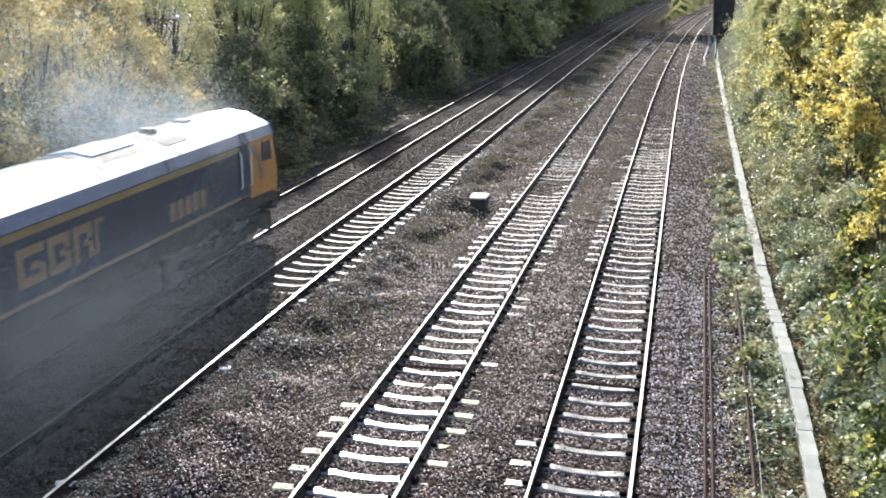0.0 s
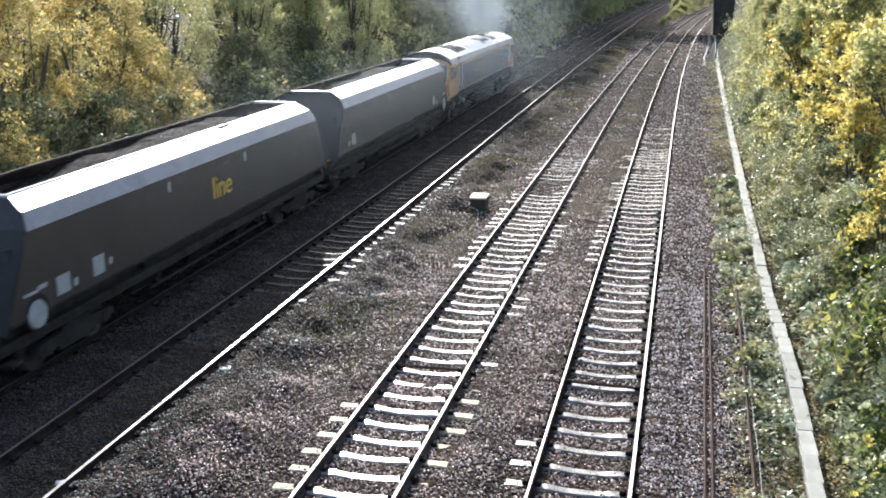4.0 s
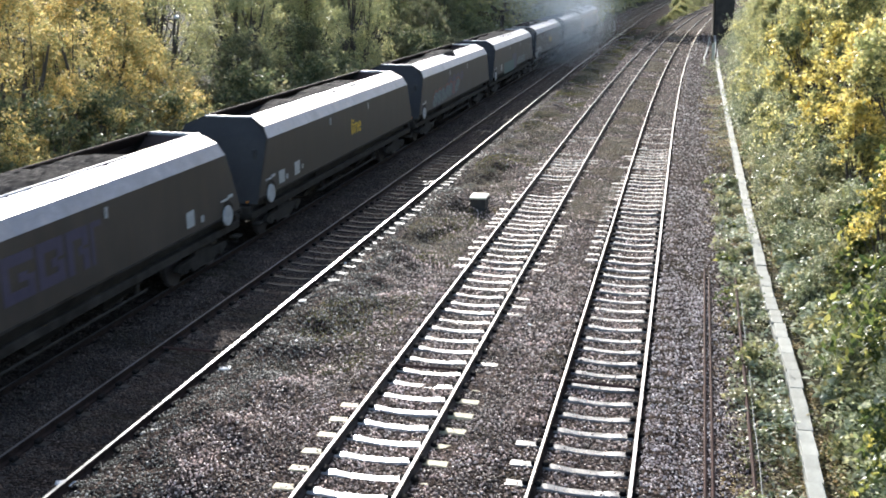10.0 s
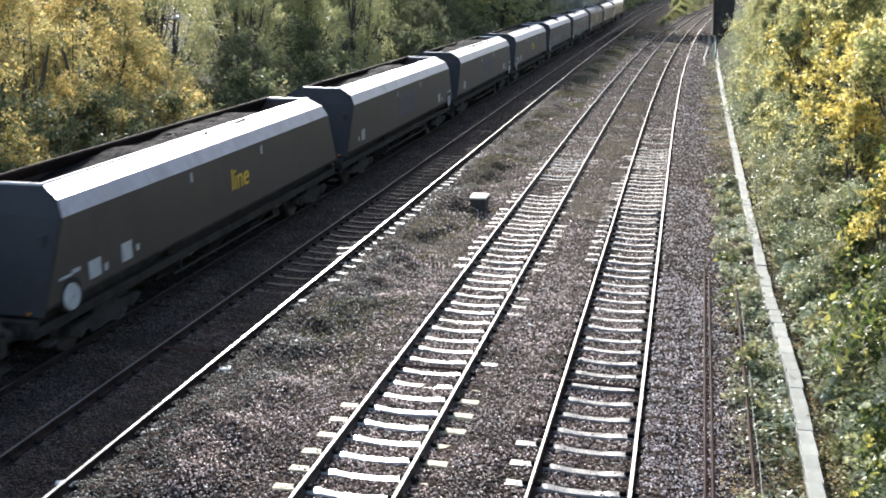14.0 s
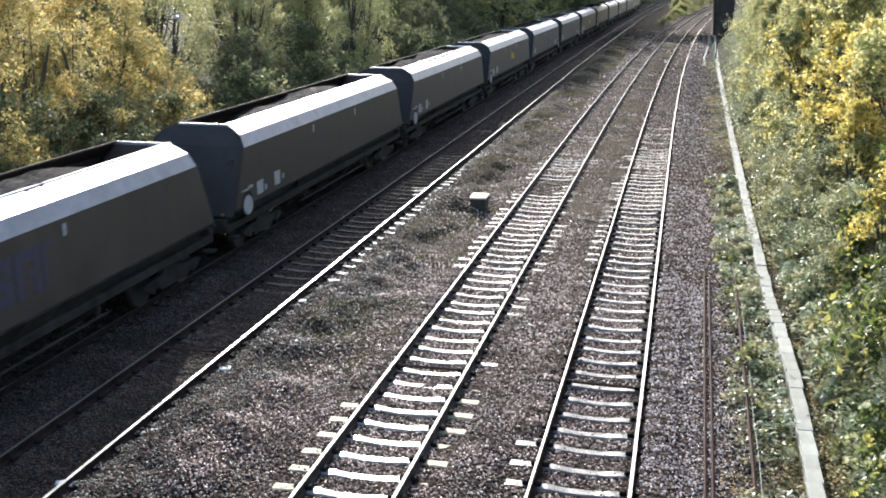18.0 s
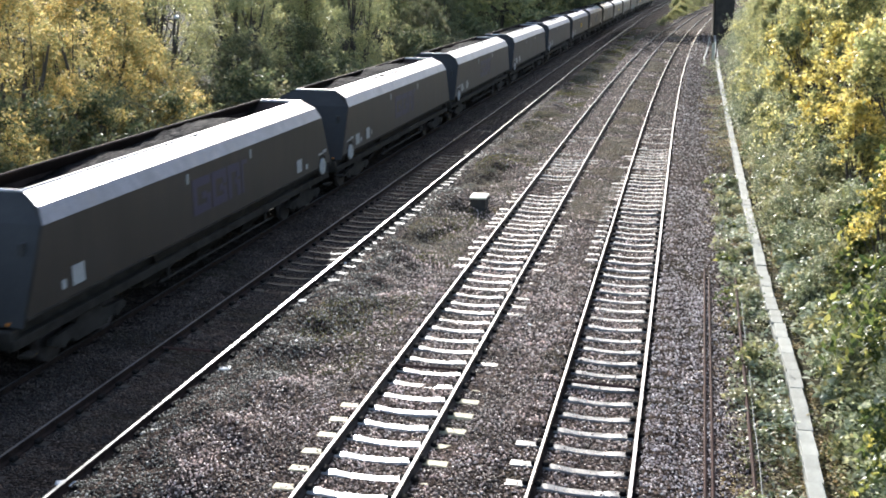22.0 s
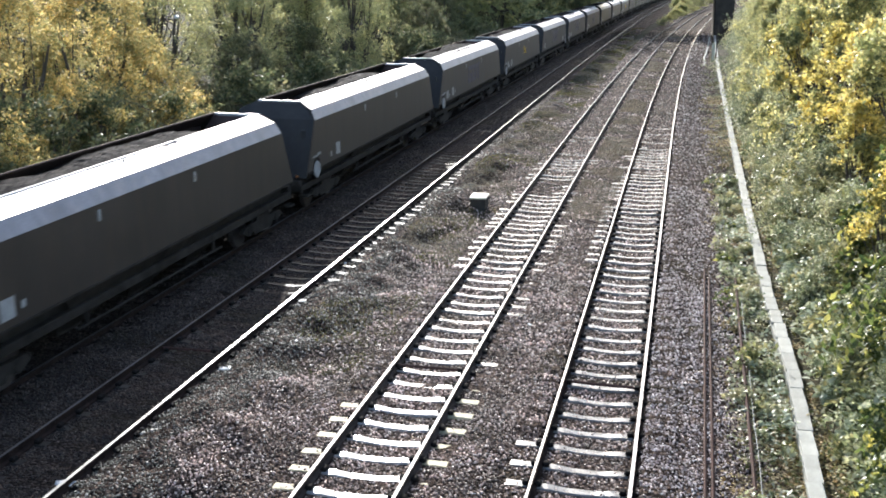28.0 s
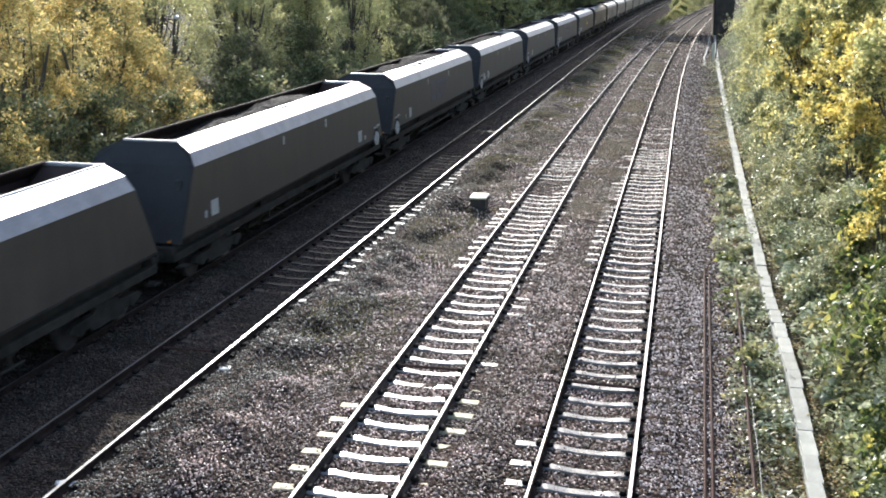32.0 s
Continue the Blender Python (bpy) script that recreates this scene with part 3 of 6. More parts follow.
def clip_mesh():
    """The four iron clips of one sleeper."""
    bm = bmesh.new()
    for s in (-1, 1):
        for d in (-1, 1):
            x = s * 0.752 + d * 0.095
            block(bm, x - 0.055, x + 0.055, -0.075, 0.075, 0.03, 0.115, 0.025)
    me = bpy.data.meshes.new("rail_clips")
    bm.to_mesh(me)
    bm.free()
    me.materials.append(M_CLIP)
    return me


SLEEPER_ME, DUSTY_SHADED_ME, LICHEN_ME, CLIP_ME = sleeper_mesh(M_CONCRETE), sleeper_mesh(M_CONCRETE_DUSTY_SHADED), sleeper_mesh(M_CONCRETE_LICHEN), clip_mesh()
TRACKS = {}


def build_track(name, centre, bend, label, phase, step):
    t = thing(name, label=label, category="railway track", group="running lines", kind="structure")
    for s in (-1, 1):
        part("rail", rail_mesh(centre, bend, s), None, t, "steel rail with polished head and rusty web")
    TRACKS[name] = (t, centre, bend, phase, step)
    return t


build_track("track_1", TRACK_A, bend_ab, "railway track on concrete sleepers beneath the coal train", PHASE_A, STEP_A)
build_track("track_2", TRACK_B, bend_ab, "railway track on concrete sleepers beside the coal train", PHASE_B, STEP_B)
build_track("track_3", TRACK_C, bend_cd, "railway track on pale concrete sleepers in sunlight", PHASE_C, STEP_C)
build_track("track_4", TRACK_D, bend_cd, "railway track on pale concrete sleepers near the cess", PHASE_D, STEP_D)


# ---- coal wagon ----
# local: y 0 at the rear end of the top edge, travel along +y, z 0 at rail head
W_TOP, W_C1, W_C2 = (0.72, 3.56), (1.22, 3.33), (1.40, 3.01)
W_LEN = 14.70
W_SILL = 1.42
W_FLOOR = 0.93


def coal_mesh(seed):
    rng = random.Random(seed)
    h1, h2, h3 = rng.uniform(0.2, 0.3), rng.uniform(0.24, 0.36), rng.uniform(0.2, 0.3)
    c1, c2, c3 = rng.uniform(4.2, 5.2), rng.uniform(7.4, 8.8), rng.uniform(10.4, 11.4)
    low = rng.uniform(3.2, 3.3)
    xs, ys = np.linspace(-1.06, 1.06, 35), np.linspace(0.9, W_LEN - 0.9, 230)
    gx, gy = np.meshgrid(xs, ys)
    z = low + h1 * np.exp(-((gy - c1) / 1.7) ** 2) + h2 * np.exp(-((gy - c2) / 1.6) ** 2) + h3 * np.exp(-((gy - c3) / 1.5) ** 2)
    z = z - 0.13 * (np.abs(gx) / 1.02) ** 2 + 0.03 * lumps(gx, gy, 0.4, seed) + 0.015 * lumps(gx, gy, 0.15, seed + 2)
    z = np.where(np.abs(gx) > 0.66, np.minimum(z, 3.40 - 0.5 * (np.abs(gx) - 0.66)), z)
    z = z + np.random.default_rng(seed).normal(0, 0.013, z.shape)
    edge = np.minimum(gy - 0.9, W_LEN - 0.9 - gy)
    z = z - 0.4 * np.exp(-(edge / 0.7) ** 2)
    n, m = len(xs), len(ys)
    idx = np.arange(n * m).reshape(m, n)
    faces = np.stack([idx[:-1, :-1], idx[:-1, 1:], idx[1:, 1:], idx[1:, :-1]], -1).reshape(-1, 4)
    return fast_mesh("coal_load", np.stack([gx, gy, z], -1).reshape(-1, 3), faces, M_COAL)


def rocks_mesh(name, pts, sizes, material, seed):
    rng = np.random.default_rng(seed)
    n = len(pts)
    base = np.array([(1, 0, 0), (0, 1, 0), (-1, 0, 0), (0, -1, 0), (0.1, 0.1, 0.9), (-0.1, 0, -0.7)], float)
    tri = np.array([(0, 1, 4), (1, 2, 4), (2, 3, 4), (3, 0, 4), (1, 0, 5), (2, 1, 5), (3, 2, 5), (0, 3, 5)])
    v = base[None] * rng.uniform(0.5, 1.3, (n, 6, 1)) + rng.uniform(-0.25, 0.25, (n, 6, 3))
    v = v * np.asarray(sizes)[:, None, None] + np.asarray(pts)[:, None, :]
    return fast_mesh(name, v.reshape(-1, 3), (np.arange(n)[:, None, None] * 6 + tri[None]).reshape(-1, 3), material)


def spill_mesh(seed):
    """Lumps of coal that lie along the edge of the hopper."""
    rng = np.random.default_rng(seed)
    pts, sizes = [], []
    heavy = seed == 30
    for c in rng.uniform(4.0, 11.5, 4 if heavy else 2):
        for _ in range(int(rng.integers(14, 30)) if heavy else int(rng.integers(3, 8))):
            u = min(abs(rng.normal(0, 0.2 if heavy else 0.3)), 0.95)
            pts.append((0.72 + 0.5 * u, c + rng.normal(0, 0.45 if heavy else 0.2), 3.545 - 0.23 * u))
            sizes.append(rng.uniform(0.025, 0.07))
    for c in (rng.uniform(5.0, 10.0),):
        for _ in range(36):
            u, v = abs(rng.normal(0, 0.16)), rng.normal(0, 0.36)
            u = min(u * max(0.25, 1 - abs(v)), 0.95)
            pts.append((0.70 + 0.5 * u, c + v, 3.55 - 0.23 * u))
            sizes.append(rng.uniform(0.02, 0.06))
    for _ in range(70):
        pts.append((rng.uniform(-0.6, 0.6), rng.uniform(4, 11), 3.2 + rng.uniform(-0.1, 0.15)))
        sizes.append(rng.uniform(0.03, 0.07))
    return rocks_mesh("spilt_coal", pts, sizes, M_COALBITS, seed)


def lettering(text, size, material, name="lettering"):
    cu = bpy.data.curves.new(name, "FONT")
    cu.body, cu.size, cu.extrude, cu.align_x, cu.align_y = text, size, 0.004, "CENTER", "CENTER"
    ob = bpy.data.objects.new(name, cu)
    scene.collection.objects.link(ob)
    dg = bpy.context.evaluated_depsgraph_get()
    me = bpy.data.meshes.new_from_object(ob.evaluated_get(dg))
    bpy.data.objects.remove(ob)
    me.name = name
    me.materials.clear()
    me.materials.append(material)
    return me


LINE_ME = lettering("line", 0.82, M_YELLOW)


def bogie(parent, yc, wheel_r=0.46, half=1.0, wide=1.02):
    b = part("bogie", boxed(-0.9, 0.9, yc - 0.28, yc + 0.28, 0.42, 0.74, 0.03), M_UNDER, parent)
    for s in (-1, 1):
        bm = bmesh.new()
        prof = [(-half - 0.42, 0.50), (-half - 0.3, 0.62), (-0.5, 0.66), (-0.42, 0.82), (0.42, 0.82), (0.5, 0.66), (half + 0.3, 0.62), (half + 0.42, 0.50), (half + 0.1, 0.36), (half - 0.3, 0.42), (0.6, 0.30), (-0.6, 0.30), (-half + 0.3, 0.42), (-half - 0.1, 0.36)]
        plate(bm, [(s * wide, yc + y, z) for y, z in (prof if s < 0 else prof[::-1])], 0.12 if s > 0 else 0.12)
        part("side_frame", bm, M_UNDER, b)
        for d in (-half, half):
            bm = tube(bmesh.new(), (s * 0.70, yc + d, wheel_r), (s * 0.82, yc + d, wheel_r), wheel_r, wheel_r - 0.015, 20)
            part("wheel", bm, M_WHEELSTEEL, b, smooth=False)
            part("axle_box", tube(bmesh.new(), (s * 1.0, yc + d, wheel_r), (s * 1.16, yc + d, wheel_r), 0.15, 0.12, 10), M_UNDER, b)
    for d in (-half, half):
        part("axle", tube(bmesh.new(), (-0.7, yc + d, wheel_r), (0.7, yc + d, wheel_r), 0.08, 0.08, 8), M_UNDER, b)
    return b


def brake_wheel(parent, y):
    bm = tube(bmesh.new(), (1.412, y, 1.41), (1.445, y, 1.41), 0.275, 0.26, 24)
    bw = part("brake_wheel", bm, M_PANEL, parent, "round dusty white brake wheel")
    part("hub", tube(bmesh.new(), (1.445, y, 1.41), (1.475, y, 1.41), 0.035, 0.03, 8), M_PANEL, bw)
    # Flat dark disc draws the recess's darkness behind the wheel; no hollow is cut.
    part("wheel_recess_disc", tube(bmesh.new(), (1.30, y + 0.03, 1.44), (1.408, y + 0.03, 1.44), 0.36, 0.36, 20), M_UNDER, parent)
    bar = bmesh.new()
    block(bar, 1.40, 1.43, y - 0.34, y + 0.08, 1.82, 1.87, 0.005)
    block(bar, 1.40, 1.43, y + 0.08, y + 0.36, 1.85, 1.93, 0.005)
    part("grab_bar", bar, M_PANEL, parent, "dusty white grab bar")


# how far the ends reach past the top edge at the corners of the section: rear, then front
REACH = {-1: (0.0, 0.30, 0.48, 1.25), 1: (0.0, -0.02, 0.05, 0.80)}


def wagon_base(seed):
    """Body, load and running gear that all wagons share."""
    w = thing("coal_wagon")
    d0, d1, d2, d3 = [-v for v in REACH[-1]]
    e0, e1, e2, e3 = [W_LEN + v for v in REACH[1]]
    for s in (1, -1):
        f = (lambda p: p) if s > 0 else (lambda p: p[::-1])
        P = lambda x, y, z: (s * x, y, z)
        up = bmesh.new()
        plate(up, f([P(W_TOP[0], d0, W_TOP[1]), P(W_C1[0], d1, W_C1[1]), P(W_C1[0], e1, W_C1[1]), P(W_TOP[0], e0, W_TOP[1])]), 0.03)
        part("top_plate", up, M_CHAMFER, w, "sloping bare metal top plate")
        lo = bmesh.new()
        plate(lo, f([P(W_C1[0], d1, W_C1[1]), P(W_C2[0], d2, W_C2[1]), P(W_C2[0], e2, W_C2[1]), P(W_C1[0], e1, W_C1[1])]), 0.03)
        part("shoulder_plate", lo, M_SHOULDER, w, "sloping darker grey metal shoulder plate")
        sd = bmesh.new()
        plate(sd, f([P(W_C2[0], d2, W_C2[1]), P(W_C2[0], d3, W_SILL), P(W_C2[0], e3, W_SILL), P(W_C2[0], e2, W_C2[1])]), 0.04)
        part("side_panel", sd, M_WAGON, w, "dirty grey-brown painted side panel")
        part("sill", boxed(*sorted((s * 1.345, s * 1.402)), d3 + 0.02, e3 - 0.02, W_SILL - 0.07, W_SILL - 0.003, 0.008), M_UNDER, w)
        sk = bmesh.new()
        plate(sk, f([P(1.36, 3.5, W_SILL - 0.07), P(1.06, 4.1, 0.90), P(1.06, W_LEN - 4.3, 0.90), P(1.36, W_LEN - 3.7, W_SILL - 0.07)]), 0.03)
        part("lower_slope", sk, M_UNDER, w, "grimy hopper skirt sloping inwards")
        part("inner_sill", boxed(*sorted((s * 0.98, s * 1.03)), d3 + 0.1, e3 - 0.1, 1.0, W_SILL + 0.1), M_UNDER, w)
        part("solebar", boxed(*sorted((s * 1.08, s * 1.25)), -1.5, W_LEN + 1.0, 0.84, 1.04, 0.015), M_UNDER, w)
        # Matching rims: bright metal on the near side, dark lining colour on the far.
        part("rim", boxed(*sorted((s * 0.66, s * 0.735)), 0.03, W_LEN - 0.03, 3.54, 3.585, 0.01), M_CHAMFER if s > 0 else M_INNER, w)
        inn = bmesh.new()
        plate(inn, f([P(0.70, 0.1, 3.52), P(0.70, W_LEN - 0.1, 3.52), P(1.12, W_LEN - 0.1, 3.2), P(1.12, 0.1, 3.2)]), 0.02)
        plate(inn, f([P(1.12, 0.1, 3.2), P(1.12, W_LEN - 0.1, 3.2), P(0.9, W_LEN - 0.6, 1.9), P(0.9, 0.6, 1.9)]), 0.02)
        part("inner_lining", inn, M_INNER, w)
        pipe = bmesh.new()
        tube(pipe, (s * 1.2, 4.0, 0.56), (s * 1.2, W_LEN - 4.0, 0.56), 0.035, 0.035, 8)
        part("brake_pipe", pipe, M_UNDER, w)
        for y in (4.4, W_LEN - 4.4):
            part("pipe_hanger", boxed(*sorted((s * 1.16, s * 1.22)), y - 0.04, y + 0.04, 0.54, 0.86), M_UNDER, w)
    for y, ddy in ((0.0, -1), (W_LEN, 1)):
        r = (lambda p: p) if ddy < 0 else (lambda p: p[::-1])
        k1, k2, k3 = [ddy * v for v in REACH[ddy][1:]]
        es = bmesh.new()
        plate(es, r([(-W_TOP[0], y, W_TOP[1]), (-W_C1[0], y + k1, W_C1[1]), (-W_C2[0], y + k2, W_C2[1]), (W_C2[0], y + k2, W_C2[1]), (W_C1[0], y + k1, W_C1[1]), (W_TOP[0], y, W_TOP[1])][::-1]), 0.02)
        bmesh.ops.triangulate(es, faces=es.faces)
        part("end_cap", es, M_WAGON_END, w)
        at = lambda z: y + k2 + (k3 - k2) * (W_C2[1] - z) / (W_C2[1] - W_SILL)
        en = bmesh.new()
        plate(en, r([(-1.38, at(3.01), 3.01), (1.38, at(3.01), 3.01), (1.38, at(1.25), 1.25), (-1.38, at(1.25), 1.25)]), 0.05)
        part("end_sheet", en, M_WAGON_END, w, "blue-grey sloping end sheet")
        for q in (-1, 1):
            o = ddy * 0.02
            gp = [(q * 0.72, at(2.99) + o, 2.99), (q * 1.385, at(2.99) + o, 2.99), (q * 1.385, at(1.27) + o, 1.27), (q * 1.16, at(1.27) + o, 1.27)]
            bm = bmesh.new()
            plate(bm, gp if (q > 0) == (ddy < 0) else gp[::-1], 0.018)
            part("corner_plate", bm, M_WAGON, w, "grimy corner plate of the end")
            part("end_plate", boxed(q * 1.1 - 0.05, q * 1.1 + 0.05, *sorted((at(2.6) + o, at(2.6) + ddy * 0.14)), 2.48, 2.72, 0.006), M_GRIME, w, "small grey plate on the end")
        part("top_rail", boxed(-0.74, 0.74, y - 0.05, y + 0.05, 3.49, 3.57, 0.012), M_CHAMFER, w, "bright metal rail along the end")
        part("end_lip", boxed(-1.36, 1.36, *sorted((at(3.01) + ddy * 0.004, at(3.01) + ddy * 0.03)), 2.985, 3.02, 0.004), M_WAGON_END, w)
        sl = bmesh.new()
        plate(sl, r([(-0.72, y - ddy * 0.06, 3.48), (-0.9, y - ddy * 2.4, 1.9), (0.9, y - ddy * 2.4, 1.9), (0.72, y - ddy * 0.06, 3.48)]), 0.02)
        part("end_slope", sl, M_INNER, w, "worn inner slope of the hopper")
        hs = y + k3 + ddy * (0.02 if ddy < 0 else 0.1)
        part("headstock", boxed(-1.2, 1.2, *sorted((hs, hs + ddy * 0.22)), 0.82, 1.20, 0.02), M_UNDER, w)
        reach = 1.70 if ddy < 0 else 1.65
        part("coupler", boxed(-0.14, 0.14, *sorted((hs, y + ddy * reach)), 0.86, 1.08, 0.03), M_UNDER, w)
        for q in (-0.85, 0.85):
            part("buffer", tube(bmesh.new(), (q, hs + ddy * 0.2, 1.0), (q, y + ddy * (reach - 0.06), 1.0), 0.09, 0.16, 10), M_UNDER, w)
        part("step", boxed(1.12, 1.38, *sorted((hs - ddy * 0.3, hs)), 0.62, 0.68, 0.01), M_UNDER, w)
        part("reflector", boxed(1.02, 1.11, *sorted((at(1.34), at(1.34) + ddy * 0.08)), 1.28, 1.34), M_ORANGE, w, "small orange reflector")
    for y in (4.6, 7.4, 10.2):
        hop = bmesh.new()
        plate(hop, [(1.2, y - 1.2, W_FLOOR), (0.6, y - 0.4, 0.34), (0.6, y + 0.4, 0.34), (1.2, y + 1.2, W_FLOOR)], 0.05)
        plate(hop, [(-1.2, y + 1.2, W_FLOOR), (-0.6, y + 0.4, 0.34), (-0.6, y - 0.4, 0.34), (-1.2, y - 1.2, W_FLOOR)], 0.05)
        block(hop, -0.62, 0.62, y - 0.42, y + 0.42, 0.30, 0.60)
        part("discharge_chute", hop, M_UNDER, w)
    part("floor_pan", boxed(-1.05, 1.05, -1.2, W_LEN + 0.8, 0.96, 1.02), M_UNDER, w)
    for yc in (1.15, W_LEN - 1.0):
        bogie(w, yc)
    part("coal_load", coal_mesh(seed), None, w, "black coal heaped in the hopper")
    tagged(part("spilt_coal", spill_mesh(seed + 7), None, w), kind="stuff")
    return w


def side_panel_card(w, y, z=1.78, wide=0.36, high=0.36):
    part("data_panel", boxed(1.402, 1.412, y - wide / 2, y + wide / 2, z - high / 2, z + high / 2), M_PANEL, w, "dusty white data panel")


def mark_block(w, y0, y1, z0, z1, mat, label, x=1.402):
    part("painted_mark", boxed(x, x + 0.006, y0, y1, z0, z1), mat, w, label)


def brackets(w, spots):
    for y in spots:
        part("bracket", boxed(1.40, 1.425, y - 0.05, y + 0.05, 2.66, 2.90, 0.006), M_PANEL, w, "small pale bracket")


def wagon_rear_wheel(w, panels=2, small=False):
    brake_wheel(w, -0.45)
    brackets(w, (4.85, 9.1))
    if panels == 2:
        side_panel_card(w, 0.45, 1.74, 0.44, 0.38)
        side_panel_card(w, 0.86, 1.66, 0.14, 0.16)
        side_panel_card(w, 2.16, 1.74, 0.12, 0.14)
    side_panel_card(w, 1.70, 1.77, 0.42, 0.40)
    if small:
        part("small_plate", boxed(1.402, 1.41, 0.94, 1.06, 1.6, 1.76), M_PANEL, w)


def wagon_front_wheel(w):
    brake_wheel(w, W_LEN - 0.04)
    brackets(w, (5.26, 8.97))
    side_panel_card(w, 12.62, 1.78, 0.40, 0.40)
    side_panel_card(w, 13.25, 1.65, 0.16, 0.16)
    side_panel_card(w, 0.49, 1.8, 0.42, 0.40)
    side_panel_card(w, -0.02, 1.72, 0.13, 0.18)


def mark_shape(k, a, b, z0, z1, xa, xb):
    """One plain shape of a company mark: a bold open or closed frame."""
    bm, h = bmesh.new(), z1 - z0
    t = min(0.24 * h, 0.3 * (b - a))
    xa, xb = min(xa, xb), max(xa, xb)
    block(bm, xa, xb, a, a + t, z0, z1)
    block(bm, xa, xb, a + t, b, z1 - t, z1)
    if k < 3:
        block(bm, xa, xb, b - t, b, z0, z0 + 0.48 * h)
        block(bm, xa, xb, a + t + 0.35 * (b - a - t), b - t, z0 + 0.38 * h, z0 + 0.38 * h + t * 0.8)
    if k in (0, 1):
        block(bm, xa, xb, a + t, b - t, z0, z0 + t)
    if k in (1, 2):
        block(bm, xa, xb, b - t, b, z0 + 0.56 * h, z1 - t)
    return bm


def word_line(w):
    ob = part("lettering", LINE_ME, None, w, "yellow painted word line")
    ob.matrix_local = Matrix.Translation((1.405, 7.64, 2.24)) @ pose(0, 0, 0, 90, 0, 90)


def big_letters(w):
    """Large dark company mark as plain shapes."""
    for k, (a, b) in enumerate(((5.5, 6.45), (6.55, 7.4), (7.5, 8.25), (8.35, 8.75))):
        part("painted_mark", mark_shape(k, a, b, 1.8, 2.7, 1.402, 1.407), M_LETTER, w, "dark painted block of a company mark")


def blob(y, z, ry, rz, x, seed):
    """A flat rounded patch of paint with an uneven outline."""
    rng = random.Random(seed)
    bm = bmesh.new()
    pts = []
    for j in range(16):
        q, rr = math.tau * j / 16, rng.uniform(0.82, 1.08)
        pts.append((x, y + ry * rr * math.cos(q), z + rz * rr * math.sin(q)))
    plate(bm, pts, 0.002)
    return bm


def arc_band(y, z, ry, rz, q0, q1, wide, x):
    """A flat curved stroke of paint, wide in its middle."""
    bm, n = bmesh.new(), 10
    rim = []
    for j in range(n + 1):
        q, t = q0 + (q1 - q0) * j / n, wide * (0.25 + 0.75 * math.sin(math.pi * j / n))
        rim.append(((x, y + (ry + t / 2) * math.cos(q), z + (rz + t / 2) * math.sin(q)), (x, y + (ry - t / 2) * math.cos(q), z + (rz - t / 2) * math.sin(q))))
    for (o0, i0), (o1, i1) in zip(rim, rim[1:]):
        vs = [bm.verts.new(p) for p in (o0, i0, i1, o1)]
        bm.faces.new(vs)
    bmesh.ops.remove_doubles(bm, verts=bm.verts, dist=1e-5)
    bmesh.ops.solidify(bm, geom=bm.faces[:], thickness=0.001)
    return bm


def sprayed(w, seed):
    """Swelling pale blue letters with dark outlines and red edges over tan, dark letters above."""
    rng = random.Random(seed)
    for i in range(7):
        part("sprayed_mark", blob(1.7 + i * 0.85, 1.82 + 0.055 * i, 0.7, 0.36, 1.4030, seed + i), M_TAN, w, "tan sprayed paint patch")
    for i in range(4):
        y, z = 4.9 + i * 0.92, 2.38 + rng.uniform(-0.04, 0.06)
        part("sprayed_outline", blob(y, z, 0.42, 0.26, 1.4045, seed + 80 + i), M_LETTER, w, "dark purple sprayed letter")
        part("sprayed_stroke", arc_band(y, z, 0.18, 0.12, 0.4, 4.6, 0.05, 1.4062), M_TAN, w, "tan stroke in a dark letter")
    for i in range(7):
        y, z, up = 1.75 + i * 0.80, 1.78 + 0.035 * i, 0.9 + 0.2 * (i % 2)
        lean = rng.uniform(-0.12, 0.12)
        lobes = ((y - 0.16 - lean, z - 0.14, 0.40, 0.19), (y + 0.12 + lean, z + 0.15 * up, 0.36, 0.20), (y, z, 0.28, 0.28))
        for k, (a, b, ra, rb) in enumerate(lobes):
            part("sprayed_outline", blob(a, b, ra + 0.06, rb + 0.055, 1.4078 + 0.0008 * k + 0.003 * (i % 2), seed + 20 + 3 * i + k), M_LETTER, w, "dark outline of a sprayed letter")
        for k, (a, b, ra, rb) in enumerate(lobes):
            part("sprayed_mark", blob(a, b, ra, rb, 1.4140 + 0.0008 * k + 0.003 * (i % 2), seed + 60 + 3 * i + k), M_BUBBLE if i != 5 else M_PINKPAINT, w, "pale blue sprayed bubble letter")
        for a, b, q0, q1 in ((y - 0.05, z - 0.06, 2.6, 5.4), (y + 0.08, z + 0.1, -0.5, 2.6)):
            part("sprayed_stroke", arc_band(a, b, 0.15, 0.10, q0 + lean, q1 + lean, 0.06, 1.4210), M_LETTER, w, "dark inner stroke of a sprayed letter")
        if i in (0, 1, 3, 4, 6):
            part("sprayed_edge", arc_band(y + 0.08, z + 0.1, 0.42, 0.30, 0.5, 2.7, 0.11, 1.4225), M_REDPAINT, w, "dull red sprayed edge")


